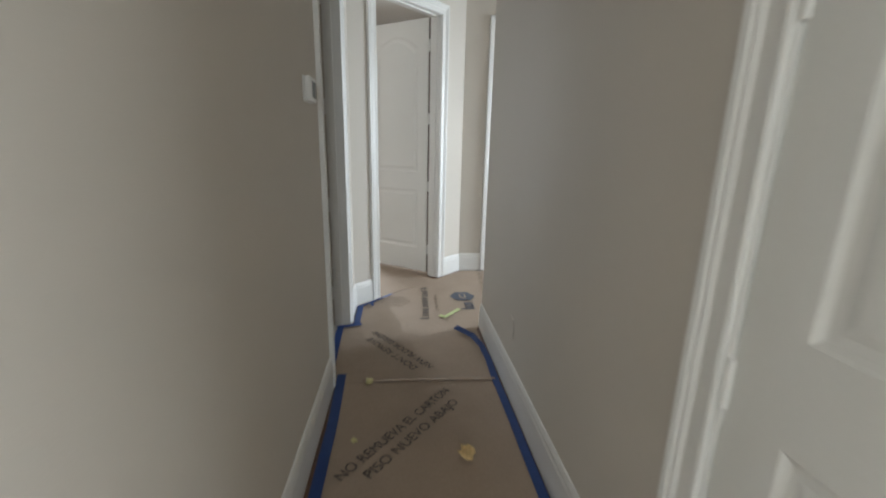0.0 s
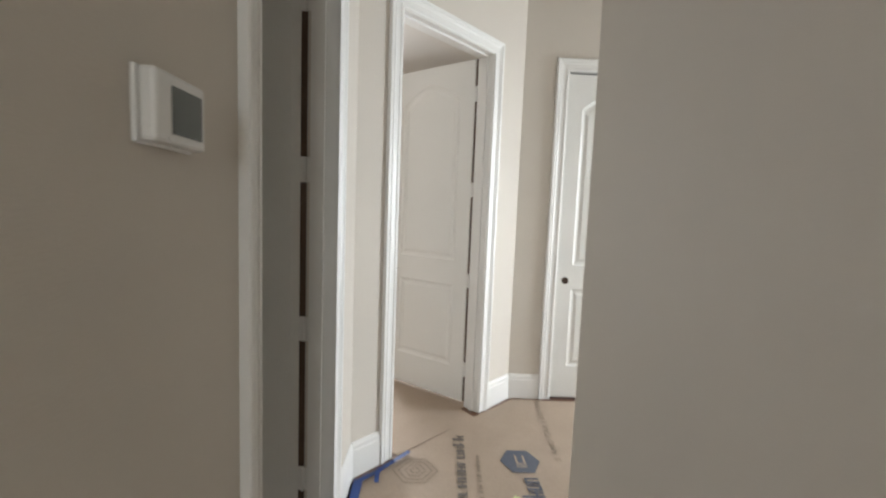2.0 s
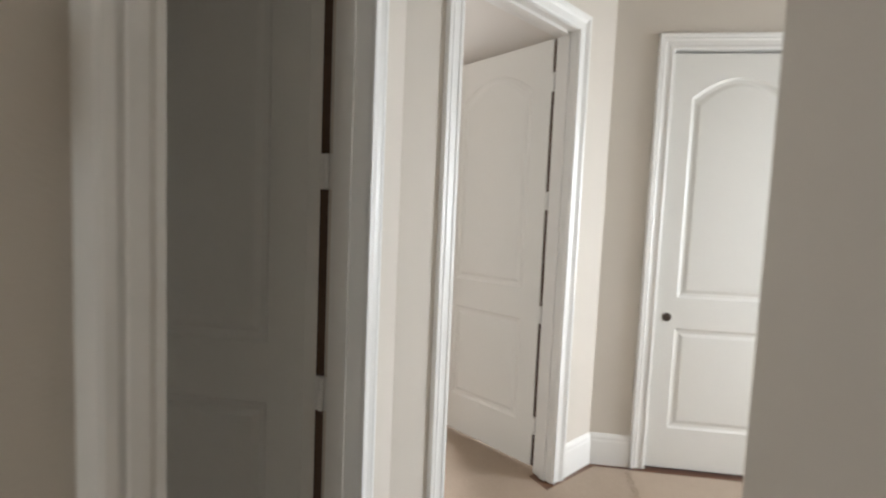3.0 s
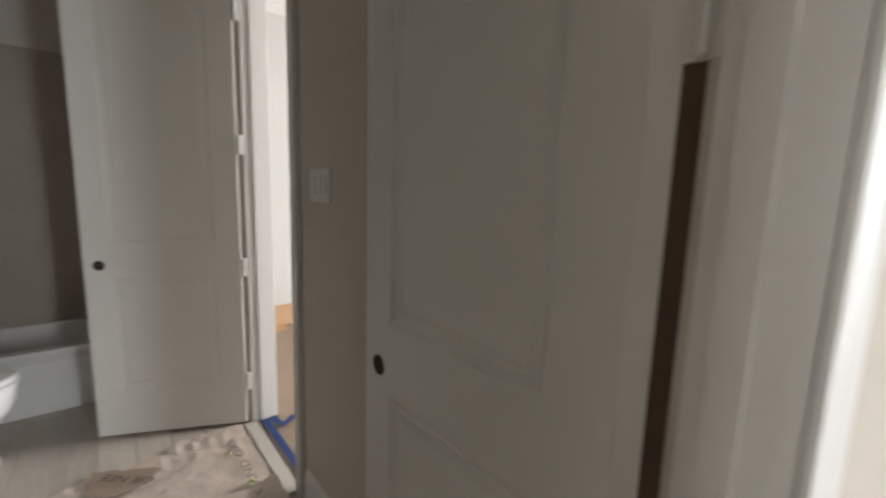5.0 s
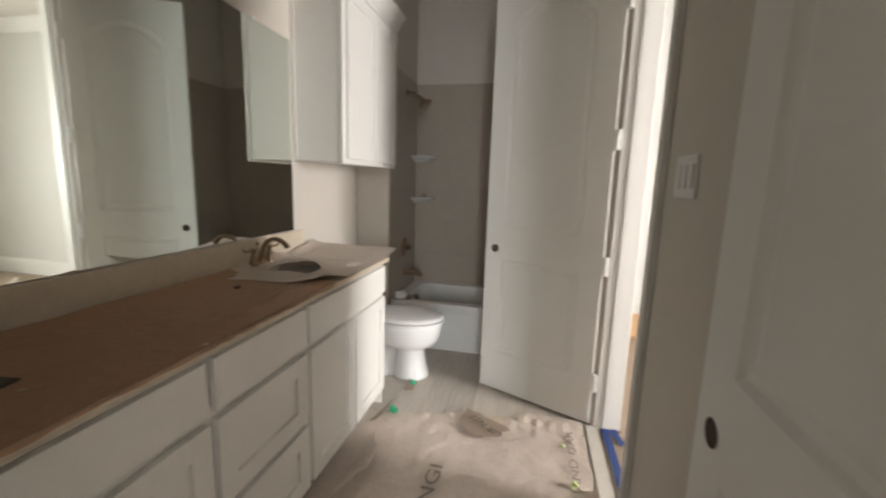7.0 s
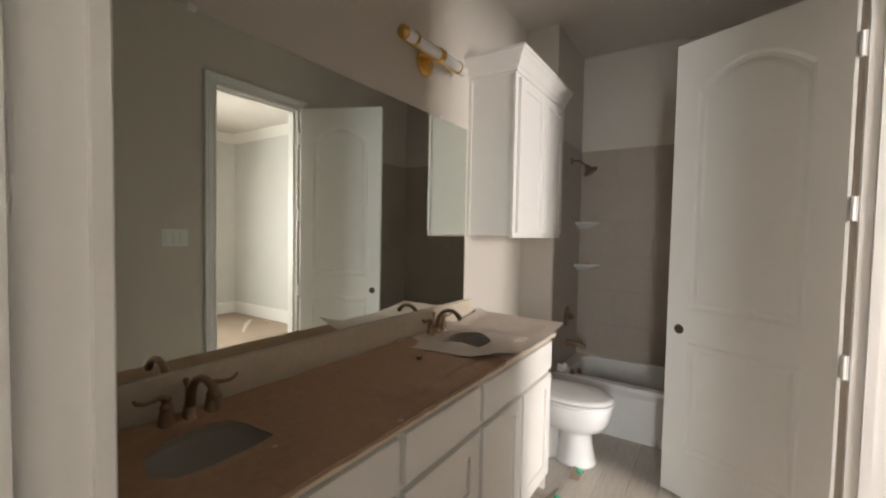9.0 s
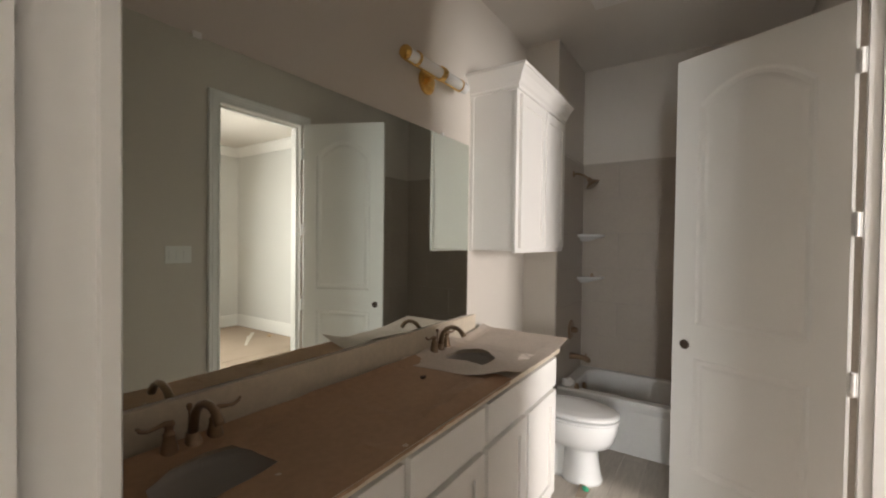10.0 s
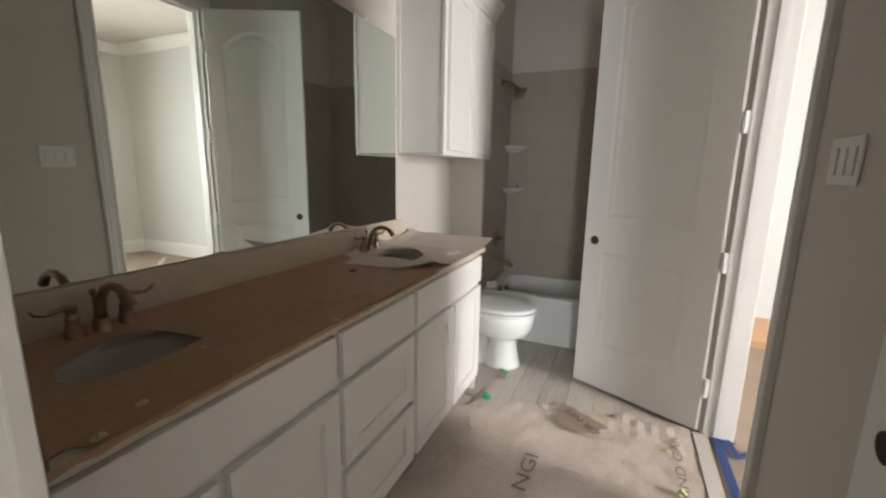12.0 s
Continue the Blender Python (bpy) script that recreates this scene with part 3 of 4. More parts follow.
# ---------- toilet ----------
def toilet(x):
    t = thing("toilet", pose(x, 1.366, 0), "white two-piece elongated toilet with its lid down", "toilet")
    part("tank", loft([[(px * sx, 0.01 + py * sy, z) for px, py in ((-0.2, 0), (0.2, 0), (0.215, 0.09), (0.18, 0.165), (0.0, 0.185), (-0.18, 0.165), (-0.215, 0.09))] for z, sx, sy in ((0.36, 0.86, 0.9), (0.40, 0.95, 0.97), (0.72, 1.03, 1.03))]), M_PORC, t)
    part("tank_lid", box(-0.228, 0.004, 0.7205, 0.228, 0.215, 0.758, 0.01), M_PORC, t)
    part("flush_lever", tube([(0.14, 0.195, 0.66), (0.14, 0.215, 0.66), (0.12, 0.222, 0.658), (0.07, 0.222, 0.65)], [0.012, 0.009, 0.007, 0.006], 10), M_BRONZE, t, "bronze flush lever")

    def egg(cy, z, rx, ry, back=1.0, n=36):
        return [(rx * math.cos(a), cy + (ry if math.sin(a) > 0 else ry * back) * math.sin(a), z) for a in (2 * math.pi * i / n for i in range(n))]
    bowl = [egg(0.545, 0.0, 0.118, 0.128), egg(0.545, 0.014, 0.118, 0.128), egg(0.545, 0.024, 0.112, 0.121), egg(0.543, 0.10, 0.103, 0.109), egg(0.540, 0.192, 0.097, 0.102),
            egg(0.52, 0.212, 0.108, 0.145), egg(0.495, 0.23, 0.138, 0.215), egg(0.488, 0.275, 0.164, 0.25), egg(0.49, 0.33, 0.175, 0.262), egg(0.49, 0.372, 0.179, 0.266), egg(0.49, 0.385, 0.175, 0.262)]
    part("trapway", loft([egg(0.33, z, r, 0.2, n=20) for z, r in ((0.0, 0.085), (0.02, 0.08), (0.16, 0.062), (0.25, 0.07), (0.355, 0.09))]), M_PORC, t, smooth=True)
    part("bowl", loft(bowl), M_PORC, t, smooth=True)
    part("seat", loft([egg(0.495, 0.386, 0.160, 0.25), egg(0.495, 0.391, 0.164, 0.254), egg(0.495, 0.393, 0.182, 0.274), egg(0.495, 0.404, 0.183, 0.275), egg(0.495, 0.4065, 0.160, 0.25)]), M_PORC, t)
    part("lid", loft([egg(0.493, 0.4067, 0.155, 0.245), egg(0.493, 0.4125, 0.160, 0.250), egg(0.493, 0.4145, 0.181, 0.272), egg(0.493, 0.428, 0.182, 0.273), egg(0.50, 0.437, 0.163, 0.253), egg(0.49, 0.441, 0.10, 0.18)]), M_PORC, t)
    for s in (-1, 1):
        part("hinge_cap", box(s * 0.075 - 0.02, 0.215, 0.388, s * 0.075 + 0.02, 0.25, 0.425, 0.006), M_PORC, t)
    return t


toilet(-2.655)


# ---------- tub ----------
def rounded(x0, y0, x1, y1, r, z, n=6):
    pts = []
    for cx, cy, a0 in ((x1 - r, y1 - r, 0), (x0 + r, y1 - r, 90), (x0 + r, y0 + r, 180), (x1 - r, y0 + r, 270)):
        for i in range(n + 1):
            a = radians(a0 + 90 * i / n)
            pts.append((cx + r * math.cos(a), cy + r * math.sin(a), z))
    return pts


tub = thing("bathtub", pose(0, 0, 0), "white alcove bathtub with a plain apron", "bathtub")
TX0, TX1, TY0, TY1, TZ = -3.79, -3.115, 1.596, 3.074, 0.375
rim = [rounded(TX0, TY0, TX1, TY1, 0.012, TZ - 0.03), rounded(TX0, TY0, TX1, TY1, 0.014, TZ - 0.006), rounded(TX0 + 0.006, TY0 + 0.006, TX1 - 0.006, TY1 - 0.006, 0.02, TZ),
       rounded(TX0 + 0.05, TY0 + 0.09, TX1 - 0.07, TY1 - 0.11, 0.12, TZ), rounded(TX0 + 0.06, TY0 + 0.1, TX1 - 0.08, TY1 - 0.125, 0.13, TZ - 0.012),
       rounded(TX0 + 0.09, TY0 + 0.13, TX1 - 0.11, TY1 - 0.26, 0.14, 0.12), rounded(TX0 + 0.14, TY0 + 0.19, TX1 - 0.16, TY1 - 0.34, 0.12, 0.075)]
part("basin", loft(rim, cap0=False), M_TUB, tub, smooth=False)
part("apron", loft([[(TX1 - 0.001, TY0, 0.0), (TX1 - 0.001, TY1, 0.0), (TX1 - 0.03, TY1, 0.0), (TX1 - 0.03, TY0, 0.0)],
                    [(TX1 - 0.012, TY0, 0.30), (TX1 - 0.012, TY1, 0.30), (TX1 - 0.03, TY1, 0.30), (TX1 - 0.03, TY0, 0.30)],
                    [(TX1 - 0.002, TY0, 0.344), (TX1 - 0.002, TY1, 0.344), (TX1 - 0.03, TY1, 0.344), (TX1 - 0.03, TY0, 0.344)]]), M_TUB, tub)
ov = part("overflow_cap", lathe([(0.0, 0.0), (0.036, 0.0), (0.036, 0.012), (0.028, 0.02), (0.0, 0.024)], 20), M_BRONZE, tub, "bronze overflow cap")
ov.location, ov.rotation_euler = (-3.45, 1.712, 0.30), (radians(-80), 0, 0)

PX, PY = -3.47, 1.5945
ts = thing("tub_spout", pose(PX, PY, 0.53), "brushed bronze tub spout on grey tile", "tub spout")
part("spout", tube([(0, 0, 0), (0, 0.004, 0), (0, 0.06, 0.002), (0, 0.12, -0.004), (0, 0.145, -0.016), (0, 0.15, -0.03)], [0.032, 0.028, 0.023, 0.022, 0.021, 0.017], 14), M_BRONZE, ts, smooth=True)
part("diverter", tube([(0, 0.125, 0.012), (0, 0.125, 0.034), (0, 0.125, 0.04)], [0.005, 0.005, 0.008], 8), M_BRONZE, ts)
sv = thing("shower_valve", pose(PX, PY, 0.75), "brushed bronze shower valve with a lever on tile", "shower valve")
vp = part("plate", lathe([(0.0, 0.0), (0.085, 0.0), (0.083, 0.006), (0.07, 0.011), (0.0, 0.013)], 28), M_BRONZE, sv, smooth=False)
vp.matrix_local = pose(0, 0, 0, -90)
part("hub", tube([(0, 0.01, 0), (0, 0.05, 0), (0, 0.062, 0)], [0.028, 0.022, 0.012], 16), M_BRONZE, sv, smooth=True)
part("lever", tube([(0, 0.05, 0), (0.03, 0.06, 0.004), (0.075, 0.066, 0.012)], [0.009, 0.008, 0.006], 10), M_BRONZE, sv, smooth=True)
sh = thing("shower", pose(PX, PY, 2.045), "brushed bronze shower head on a bent arm", "shower head")
fl = part("flange", lathe([(0.0, 0.0), (0.03, 0.0), (0.028, 0.006), (0.014, 0.012), (0.0, 0.013)], 20), M_BRONZE, sh)
fl.matrix_local = pose(0, 0, 0, -90)
part("arm", tube([(0, 0.005, 0), (0, 0.04, 0.0), (0, 0.08, -0.014), (0, 0.12, -0.048)], 0.0095, 12), M_BRONZE, sh, smooth=True)
hd = part("head", lathe([(0.0, 0.0), (0.016, 0.0), (0.02, -0.02), (0.03, -0.035), (0.056, -0.055), (0.06, -0.066), (0.052, -0.07), (0.0, -0.07)], 24), M_BRONZE, sh, smooth=False)
hd.matrix_local = pose(0, 0.12, -0.044, 35)

for z in (1.172, 1.54):
    s = thing("corner_shelf", pose(-3.792, 1.5935, z), "white ceramic corner shelf in the shower", "shelf", group="corner shelves in the shower")
    arc = [(0.165 * math.cos(radians(a)), 0.19 * math.sin(radians(a))) for a in range(0, 91, 10)]
    part("shelf_plate", loft([[(0, 0, zz)] + [(px * k, py * k, zz) for px, py in arc] for zz, k in ((-0.018, 0.86), (-0.006, 0.98), (0.0, 1.0), (0.008, 1.0), (0.01, 0.98))]), M_PORC, s)
    part("bracket", loft([[(0, 0, -0.05), (0.05, 0, -0.05), (0, 0.05, -0.05)], [(0, 0, -0.0185), (0.12, 0, -0.0185), (0, 0.14, -0.0185)]]), M_PORC, s)
cap = tagged(part("bottle_cap", lathe([(0.0, 0.0), (0.016, 0.0), (0.015, 0.014), (0.008, 0.022), (0.006, 0.034), (0.0, 0.036)], 14), M_BRONZE), "small bronze fitting standing on a shower shelf", "fitting")
cap.location = (-3.70, 1.70, 1.1825)


# ---------- switches, thermostat ----------
sw = thing("light_switch", pose(-1.337, 3.085, 1.362), "white three-gang rocker switch plate", "light switch")
part("plate", box(-0.082, -0.006, -0.058, 0.082, -0.0005, 0.058, 0.002), M_PLATE, sw)
for k in (-1, 0, 1):
    r = part("rocker", box(k * 0.046 - 0.016, -0.0105, -0.033, k * 0.046 + 0.016, -0.0062, 0.033, 0.001), M_PLATE, sw)
th = thing("thermostat", pose(0, 1.925, 1.528), "white thermostat with a grey screen on the wall", "thermostat")
part("back_plate", box(0.0005, -0.062, -0.05, 0.008, 0.062, 0.05, 0.003), M_PLATE, th)
part("case", box(0.0082, -0.058, -0.047, 0.031, 0.058, 0.049, 0.006), M_PLATE, th)
part("screen", box(0.0312, -0.025, -0.032, 0.0325, 0.045, 0.032), M_LCD, th, "grey blank display")
part("button_bar", box(0.0312, -0.032, -0.0425, 0.0322, 0.045, -0.036), M_HINGE, th)


# ---------- floors ----------
def planks(parent, x0, y0, x1, y1, w, length, mat, gap, z, along="y"):
    """Boards laid side by side, sharing meshes by length."""
    made = {}
    rng = random.Random(5)
    c = (x0 if along == "y" else y0)
    end = (x1 if along == "y" else y1)
    lo, hi = (y0, y1) if along == "y" else (x0, x1)
    while c < end - 0.01:
        ww = min(w, end - c)
        s = lo - rng.random() * length
        while s < hi:
            a, b = max(s, lo), min(s + length, hi)
            s += length
            if b - a < 0.04:
                continue
            key = (round(ww, 2), round(b - a, 2))
            if key not in made:
                bm = box(gap / 2, gap / 2, -0.01, ww - gap / 2, b - a - gap / 2, 0.0, 0.001)
                made[key] = bpy.data.meshes.new("plank")
                bm.to_mesh(made[key])
                bm.free()
                made[key].materials.append(mat)
            ob = new("plank", made[key])
            ob.parent = parent
            ob.matrix_basis = pose(c, a, z) if along == "y" else pose(b, c, z, 0, 0, 90)
        c += w


fl_wood = thing("floor", pose(0, 0, 0), "dark reddish hardwood floor under the paper", "floor", kind="structure")
part("boards", box(-0.119, -0.2, -0.011, 1.1, 3.335, -0.0015), M_WOOD, fl_wood)
part("boards", box(-0.119, -4.05, -0.011, 3.7, -0.2, -0.0015), M_WOOD, fl_wood)
part("boards", box(1.1, 2.77, -0.011, 4.3, 4.5, -0.0015), M_WOOD, fl_wood)
part("boards", box(-4.0, 3.17, -0.011, 1.1, 6.95, -0.0015), M_WOOD, fl_wood)
fl_bath = thing("floor_bath", pose(0, 0, 0), "grey-beige wood-look plank tiles on the bathroom floor", "floor", kind="structure")
planks(fl_bath, -3.12, 1.33, -0.13, 3.085, 0.152, 0.91, M_PLANK, 0.002, 0.0, along="x")
slab("threshold", -2.305, 3.035, -1.62, 3.1, -0.011, 0.012, M_SILL, "pale marble threshold in the doorway", "threshold")
slab("threshold_1", -0.12, 2.255, -0.064, 2.96, -0.011, 0.008, M_SILL, "pale threshold in the bathroom doorway", "threshold")


def sheet(name, outline, step, z, mat, label, category="floor paper", lift=None, wave=0.0015, kind="", thick=0.0015):
    """A sheet of paper cut to an outline, lying with small waves. lift(x, y) adds height."""
    bm = bmesh.new()
    vs = [bm.verts.new((x, y, 0)) for x, y in outline]
    bm.faces.new(vs)
    xs, ys = [p[0] for p in outline], [p[1] for p in outline]
    for ax, lo, hi in ((0, min(xs), max(xs)), (1, min(ys), max(ys))):
        k = lo + step
        while k < hi - step * 0.3:
            co, no = [0, 0, 0], [0, 0, 0]
            co[ax], no[ax] = k, 1
            bmesh.ops.bisect_plane(bm, geom=bm.verts[:] + bm.edges[:] + bm.faces[:], plane_co=co, plane_no=no)
            k += step
    for v in bm.verts:
        x, y = v.co.x, v.co.y
        n = noise.noise((x * 3.1, y * 3.1, 1.7)) * 0.6 + noise.noise((x * 9, y * 9, 4.2)) * 0.4
        v.co.z = z + wave * (1 + n) + (lift(x, y) if lift else 0)
    bmesh.ops.triangulate(bm, faces=bm.faces)
    top = list(bm.faces)
    r = bmesh.ops.extrude_face_region(bm, geom=top)
    bmesh.ops.translate(bm, vec=(0, 0, -thick), verts=[g for g in r["geom"] if isinstance(g, bmesh.types.BMVert)])
    ob = part(name, bm, mat)
    return tagged(ob, label, category, kind=kind)


def ragged(points, amp, n, seed):
    """Breaks each edge of an outline into n uneven pieces."""
    rng = random.Random(seed)
    out = []
    for (x0, y0), (x1, y1) in zip(points, points[1:] + points[:1]):
        d = Vector((x1 - x0, y1 - y0))
        nn = max(1, int(n * d.length))
        perp = Vector((-d.y, d.x)).normalized() if d.length else Vector((0, 0))
        for i in range(nn):
            o = 0 if i == 0 else (rng.random() - 0.5) * 2 * amp
            out.append((x0 + d.x * i / nn + perp.x * o, y0 + d.y * i / nn + perp.y * o))
    return out


PAPER_A = sheet("floor_paper", ragged([(0.055, -0.9), (0.94, -0.9), (0.94, 2.2), (0.05, 2.23)], 0.003, 4, 1), 0.16, 0.001, M_KRAFT, "brown protective floor paper printed with warnings, taped down")
PAPER_B = sheet("floor_paper", ragged([(0.045, 2.19), (0.94, 2.17), (0.94, 2.86), (0.99, 2.93), (1.35, 2.95), (1.22, 4.33), (1.03, 4.33), (0.735, 4.065), (0.30, 3.63), (0.27, 3.56), (0.035, 3.30), (0.035, 2.95), (-0.06, 2.945), (-0.06, 2.265), (0.04, 2.262)], 0.003, 4, 2), 0.14, 0.003, M_KRAFT,
      "brown protective floor paper with printed marks in the hall")
sheet("floor_paper", ragged([(1.20, 2.93), (4.1, 2.93), (4.1, 4.33), (1.08, 4.33)], 0.003, 3, 3), 0.3, 0.0005, M_KRAFT, "brown protective floor paper running along the hall")
sheet("floor_paper", ragged([(-3.9, 3.225), (-2.29, 3.225), (-2.29, 3.105), (-1.64, 3.105), (-1.64, 3.225), (-0.27, 3.225), (0.13, 3.66), (0.23, 3.58), (0.72, 4.045), (0.63, 4.16), (0.98, 4.52), (0.98, 6.85), (-3.9, 6.85)], 0.003, 3, 4), 0.35, 0.0005, M_KRAFT, "brown protective paper covering the bedroom floor", wave=0.0015)


# ---------- paper on the bathroom floor ----------
def bath_lift(x, y):
    h = 0.012 * max(0, noise.noise((x * 4, y * 5, 9.1))) + 0.009 * abs(noise.noise((x * 8, y * 11, 2.1)))
    if x < -2.0:
        h += 0.012 * max(0, noise.noise((x * 9, y * 7, 3.3))) * min(1, (-2.0 - x) * 6)
        h += 0.016 * max(0, noise.noise((x * 14, y * 26, 6.3)) + 0.1) * min(1, (-2.0 - x) * 5)
    if y > 2.93 and x > -1.75:
        h += 0.5 * (y - 2.93)
    return h


PAPER_C = sheet("floor_paper", ragged([(-0.20, 1.87), (-0.20, 2.93), (-1.2, 3.0), (-1.62, 3.02), (-2.32, 3.02), (-2.34, 2.72), (-2.24, 2.60), (-2.26, 2.36), (-2.20, 2.20), (-2.17, 2.05), (-2.12, 1.93), (-2.0, 1.84), (-1.0, 1.80), (-0.2, 1.80)], 0.012, 12, 7),
      0.035, 0.002, M_KRAFT2, "torn and wrinkled brown paper on the bathroom floor", lift=bath_lift, wave=0.003)
SCRAP = sheet("paper_scrap", ragged([(-2.10, 2.365), (-2.02, 2.44), (-2.035, 2.56), (-2.12, 2.63), (-2.20, 2.53), (-2.29, 2.37)], 0.012, 26, 9), 0.05, 0.016, M_KRAFT,
      "torn piece of printed paper, folded over", "paper", lift=lambda x, y: 0.01 * max(0, (x + 2.25) * 6), wave=0.003)
sheet("paper_scrap", ragged([(-2.23, 2.50), (-2.16, 2.57), (-2.20, 2.63), (-2.27, 2.60)], 0.008, 40, 12), 0.04, 0.014, M_DIRT, "pale torn underside of floor paper", "paper", wave=0.002)
sheet("paper_scrap", ragged([(-1.38, 1.84), (-1.44, 1.93), (-1.56, 2.00), (-1.74, 2.025), (-1.80, 1.985), (-1.78, 1.87), (-1.6, 1.83)], 0.006, 30, 14), 0.03, 0.016, M_KRAFT2, "curled torn flap of brown paper on the floor", "paper",
      lift=lambda x, y: 0.004 + 0.08 * max(0, (y - 1.91) / 0.11) ** 2 * (0.7 + noise.noise((x * 9, 1.5, 2.0))), wave=0.004)
sheet("paper_scrap", ragged([(-1.60, 1.93), (-1.66, 1.90), (-1.86, 1.90), (-1.92, 1.95), (-1.80, 1.99)], 0.005, 30, 17), 0.03, 0.022, M_KRAFT2, "second curled layer of torn brown paper", "paper",
      lift=lambda x, y: 0.004 + 0.03 * max(0, (y - 1.92) / 0.07) ** 2, wave=0.004)
sheet("paper_scrap", ragged([(-2.02, 1.87), (-2.10, 1.885), (-2.20, 1.93), (-2.17, 1.965), (-2.08, 1.945), (-2.03, 1.91)], 0.005, 40, 15), 0.025, 0.01, M_KRAFT, "brown paper scrap standing curled by the vanity foot", "paper", lift=lambda x, y: 0.07 * max(0, (y - 1.875) * 11) ** 1.5, wave=0.004)


def crumple(name, x, y, z, r, mat, label, category, seed, flat=0.45):
    rng = random.Random(seed)
    bm = bmesh.new()
    bmesh.ops.create_icosphere(bm, subdivisions=2, radius=1)
    for v in bm.verts:
        k = 0.62 + 0.55 * rng.random()
        v.co = Vector((v.co.x * r * k, v.co.y * r * k * 0.75, (v.co.z + 0.75) * r * k * flat))
    lo = min(v.co.z for v in bm.verts)
    for v in bm.verts:
        v.co.z -= lo
    ob = part(name, bm, mat)
    ob.location = (x, y, z)
    ob.rotation_euler = (0, 0, rng.random() * 6)
    return tagged(ob, label, category)


sheet("paper_scrap", ragged([(-2.56, 1.93), (-2.40, 1.945), (-2.41, 2.00), (-2.52, 2.005)], 0.006, 20, 33), 0.04, 0.012, M_KRAFT, "thin brown card scrap at the foot of the toilet", "paper", wave=0.002)
crumple("plastic_scrap", -2.15, 1.965, 0.012, 0.035, M_GREEN, "crumpled green plastic film on the floor", "plastic scrap", 3)
crumple("plastic_scrap", -2.50, 1.975, 0.001, 0.028, M_GREEN, "green plastic film at the foot of the toilet", "plastic scrap", 4)
crumple("tape_wad", 0.671, 1.576, 0.005, 0.042, M_WAD, "orange crumpled masking tape on the floor paper", "tape scrap", 5, 0.6)
crumple("tape_wad", 0.206, 2.185, 0.006, 0.032, M_PALE, "pale yellow twisted tape scrap on the floor paper", "tape scrap", 6, 0.4)
crumple("tape_wad", 0.173, 1.711, 0.005, 0.020, M_PALE, "small yellow-green tape scrap on the floor paper", "tape scrap", 8, 0.3)
crumple("tape_wad", -1.78, 2.93, 0.014, 0.022, M_LIME, "small yellow-green tape ball on brown paper", "tape scrap", 10, 0.7)
crumple("tape_wad", -2.07, 2.90, 0.012, 0.014, M_LIME, "tiny yellow-green tape scrap on brown paper", "tape scrap", 11, 0.5)
tf = tagged(part("tub_fitting", lathe([(0.0, 0.0), (0.02, 0.0), (0.02, 0.012), (0.013, 0.02), (0.013, 0.034), (0.0, 0.037)], 14), M_BRONZE), "small loose bronze fitting on the tub rim", "fitting")
tf.location = (-3.165, 1.735, 0.3755)
crumple("paper_crumple", -3.165, 1.66, 0.376, 0.06, M_PLATE, "crumpled white paper on the tub rim", "paper", 21, 0.6)


# ---------- paper on the vanity top ----------
def sheet_with_hole(name, outline, hole, step, z, mat, label, lift):
    bm = bmesh.new()
    lps = [[bm.verts.new((x, y, 0)) for x, y in lp] for lp in (outline, hole)]
    es = [bm.edges.new((lp[i], lp[(i + 1) % len(lp)])) for lp in lps for i in range(len(lp))]
    bmesh.ops.triangle_fill(bm, use_beauty=True, edges=es, normal=(0, 0, 1))
    xs, ys = [p[0] for p in outline], [p[1] for p in outline]
    for ax, lo, hi in ((0, min(xs), max(xs)), (1, min(ys), max(ys))):
        k = lo + step
        while k < hi - step * 0.3:
            co, no = [0, 0, 0], [0, 0, 0]
            co[ax], no[ax] = k, 1
            bmesh.ops.bisect_plane(bm, geom=bm.verts[:] + bm.edges[:] + bm.faces[:], plane_co=co, plane_no=no)
            k += step
    for v in bm.verts:
        v.co.z = z + lift(v.co.x, v.co.y)
    bmesh.ops.triangulate(bm, faces=bm.faces)
    r = bmesh.ops.extrude_face_region(bm, geom=list(bm.faces))
    bmesh.ops.translate(bm, vec=(0, 0, -0.001), verts=[g for g in r["geom"] if isinstance(g, bmesh.types.BMVert)])
    return tagged(part(name, bm, mat), label, "counter paper")


def lift_a(x, y):
    back = max(0.0, (1.46 - y) / 0.09)
    crease = 0.007 * math.exp(-abs(x + 1.03 + 0.1 * (y - 1.6)) / 0.018) + 0.006 * math.exp(-abs(x + 0.30 + 0.55 * (y - 1.66)) / 0.016) * (y > 1.66)
    return 0.002 + crease + 0.022 * min(1, back) ** 2 + 0.0022 * (1 + noise.noise((x * 6, y * 8, 5.0))) + 0.004 * max(0, noise.noise((x * 2.2, y * 3, 8.0))) + (0.02 * max(0, noise.noise((x * 3.1, 0.4, 2.0))) + 0.03 * max(0, noise.noise((x * 6.5, 0.9, 3.0)) + 0.15) * (x < -0.85)) * math.exp(-((y - 1.82) / 0.045) ** 2)


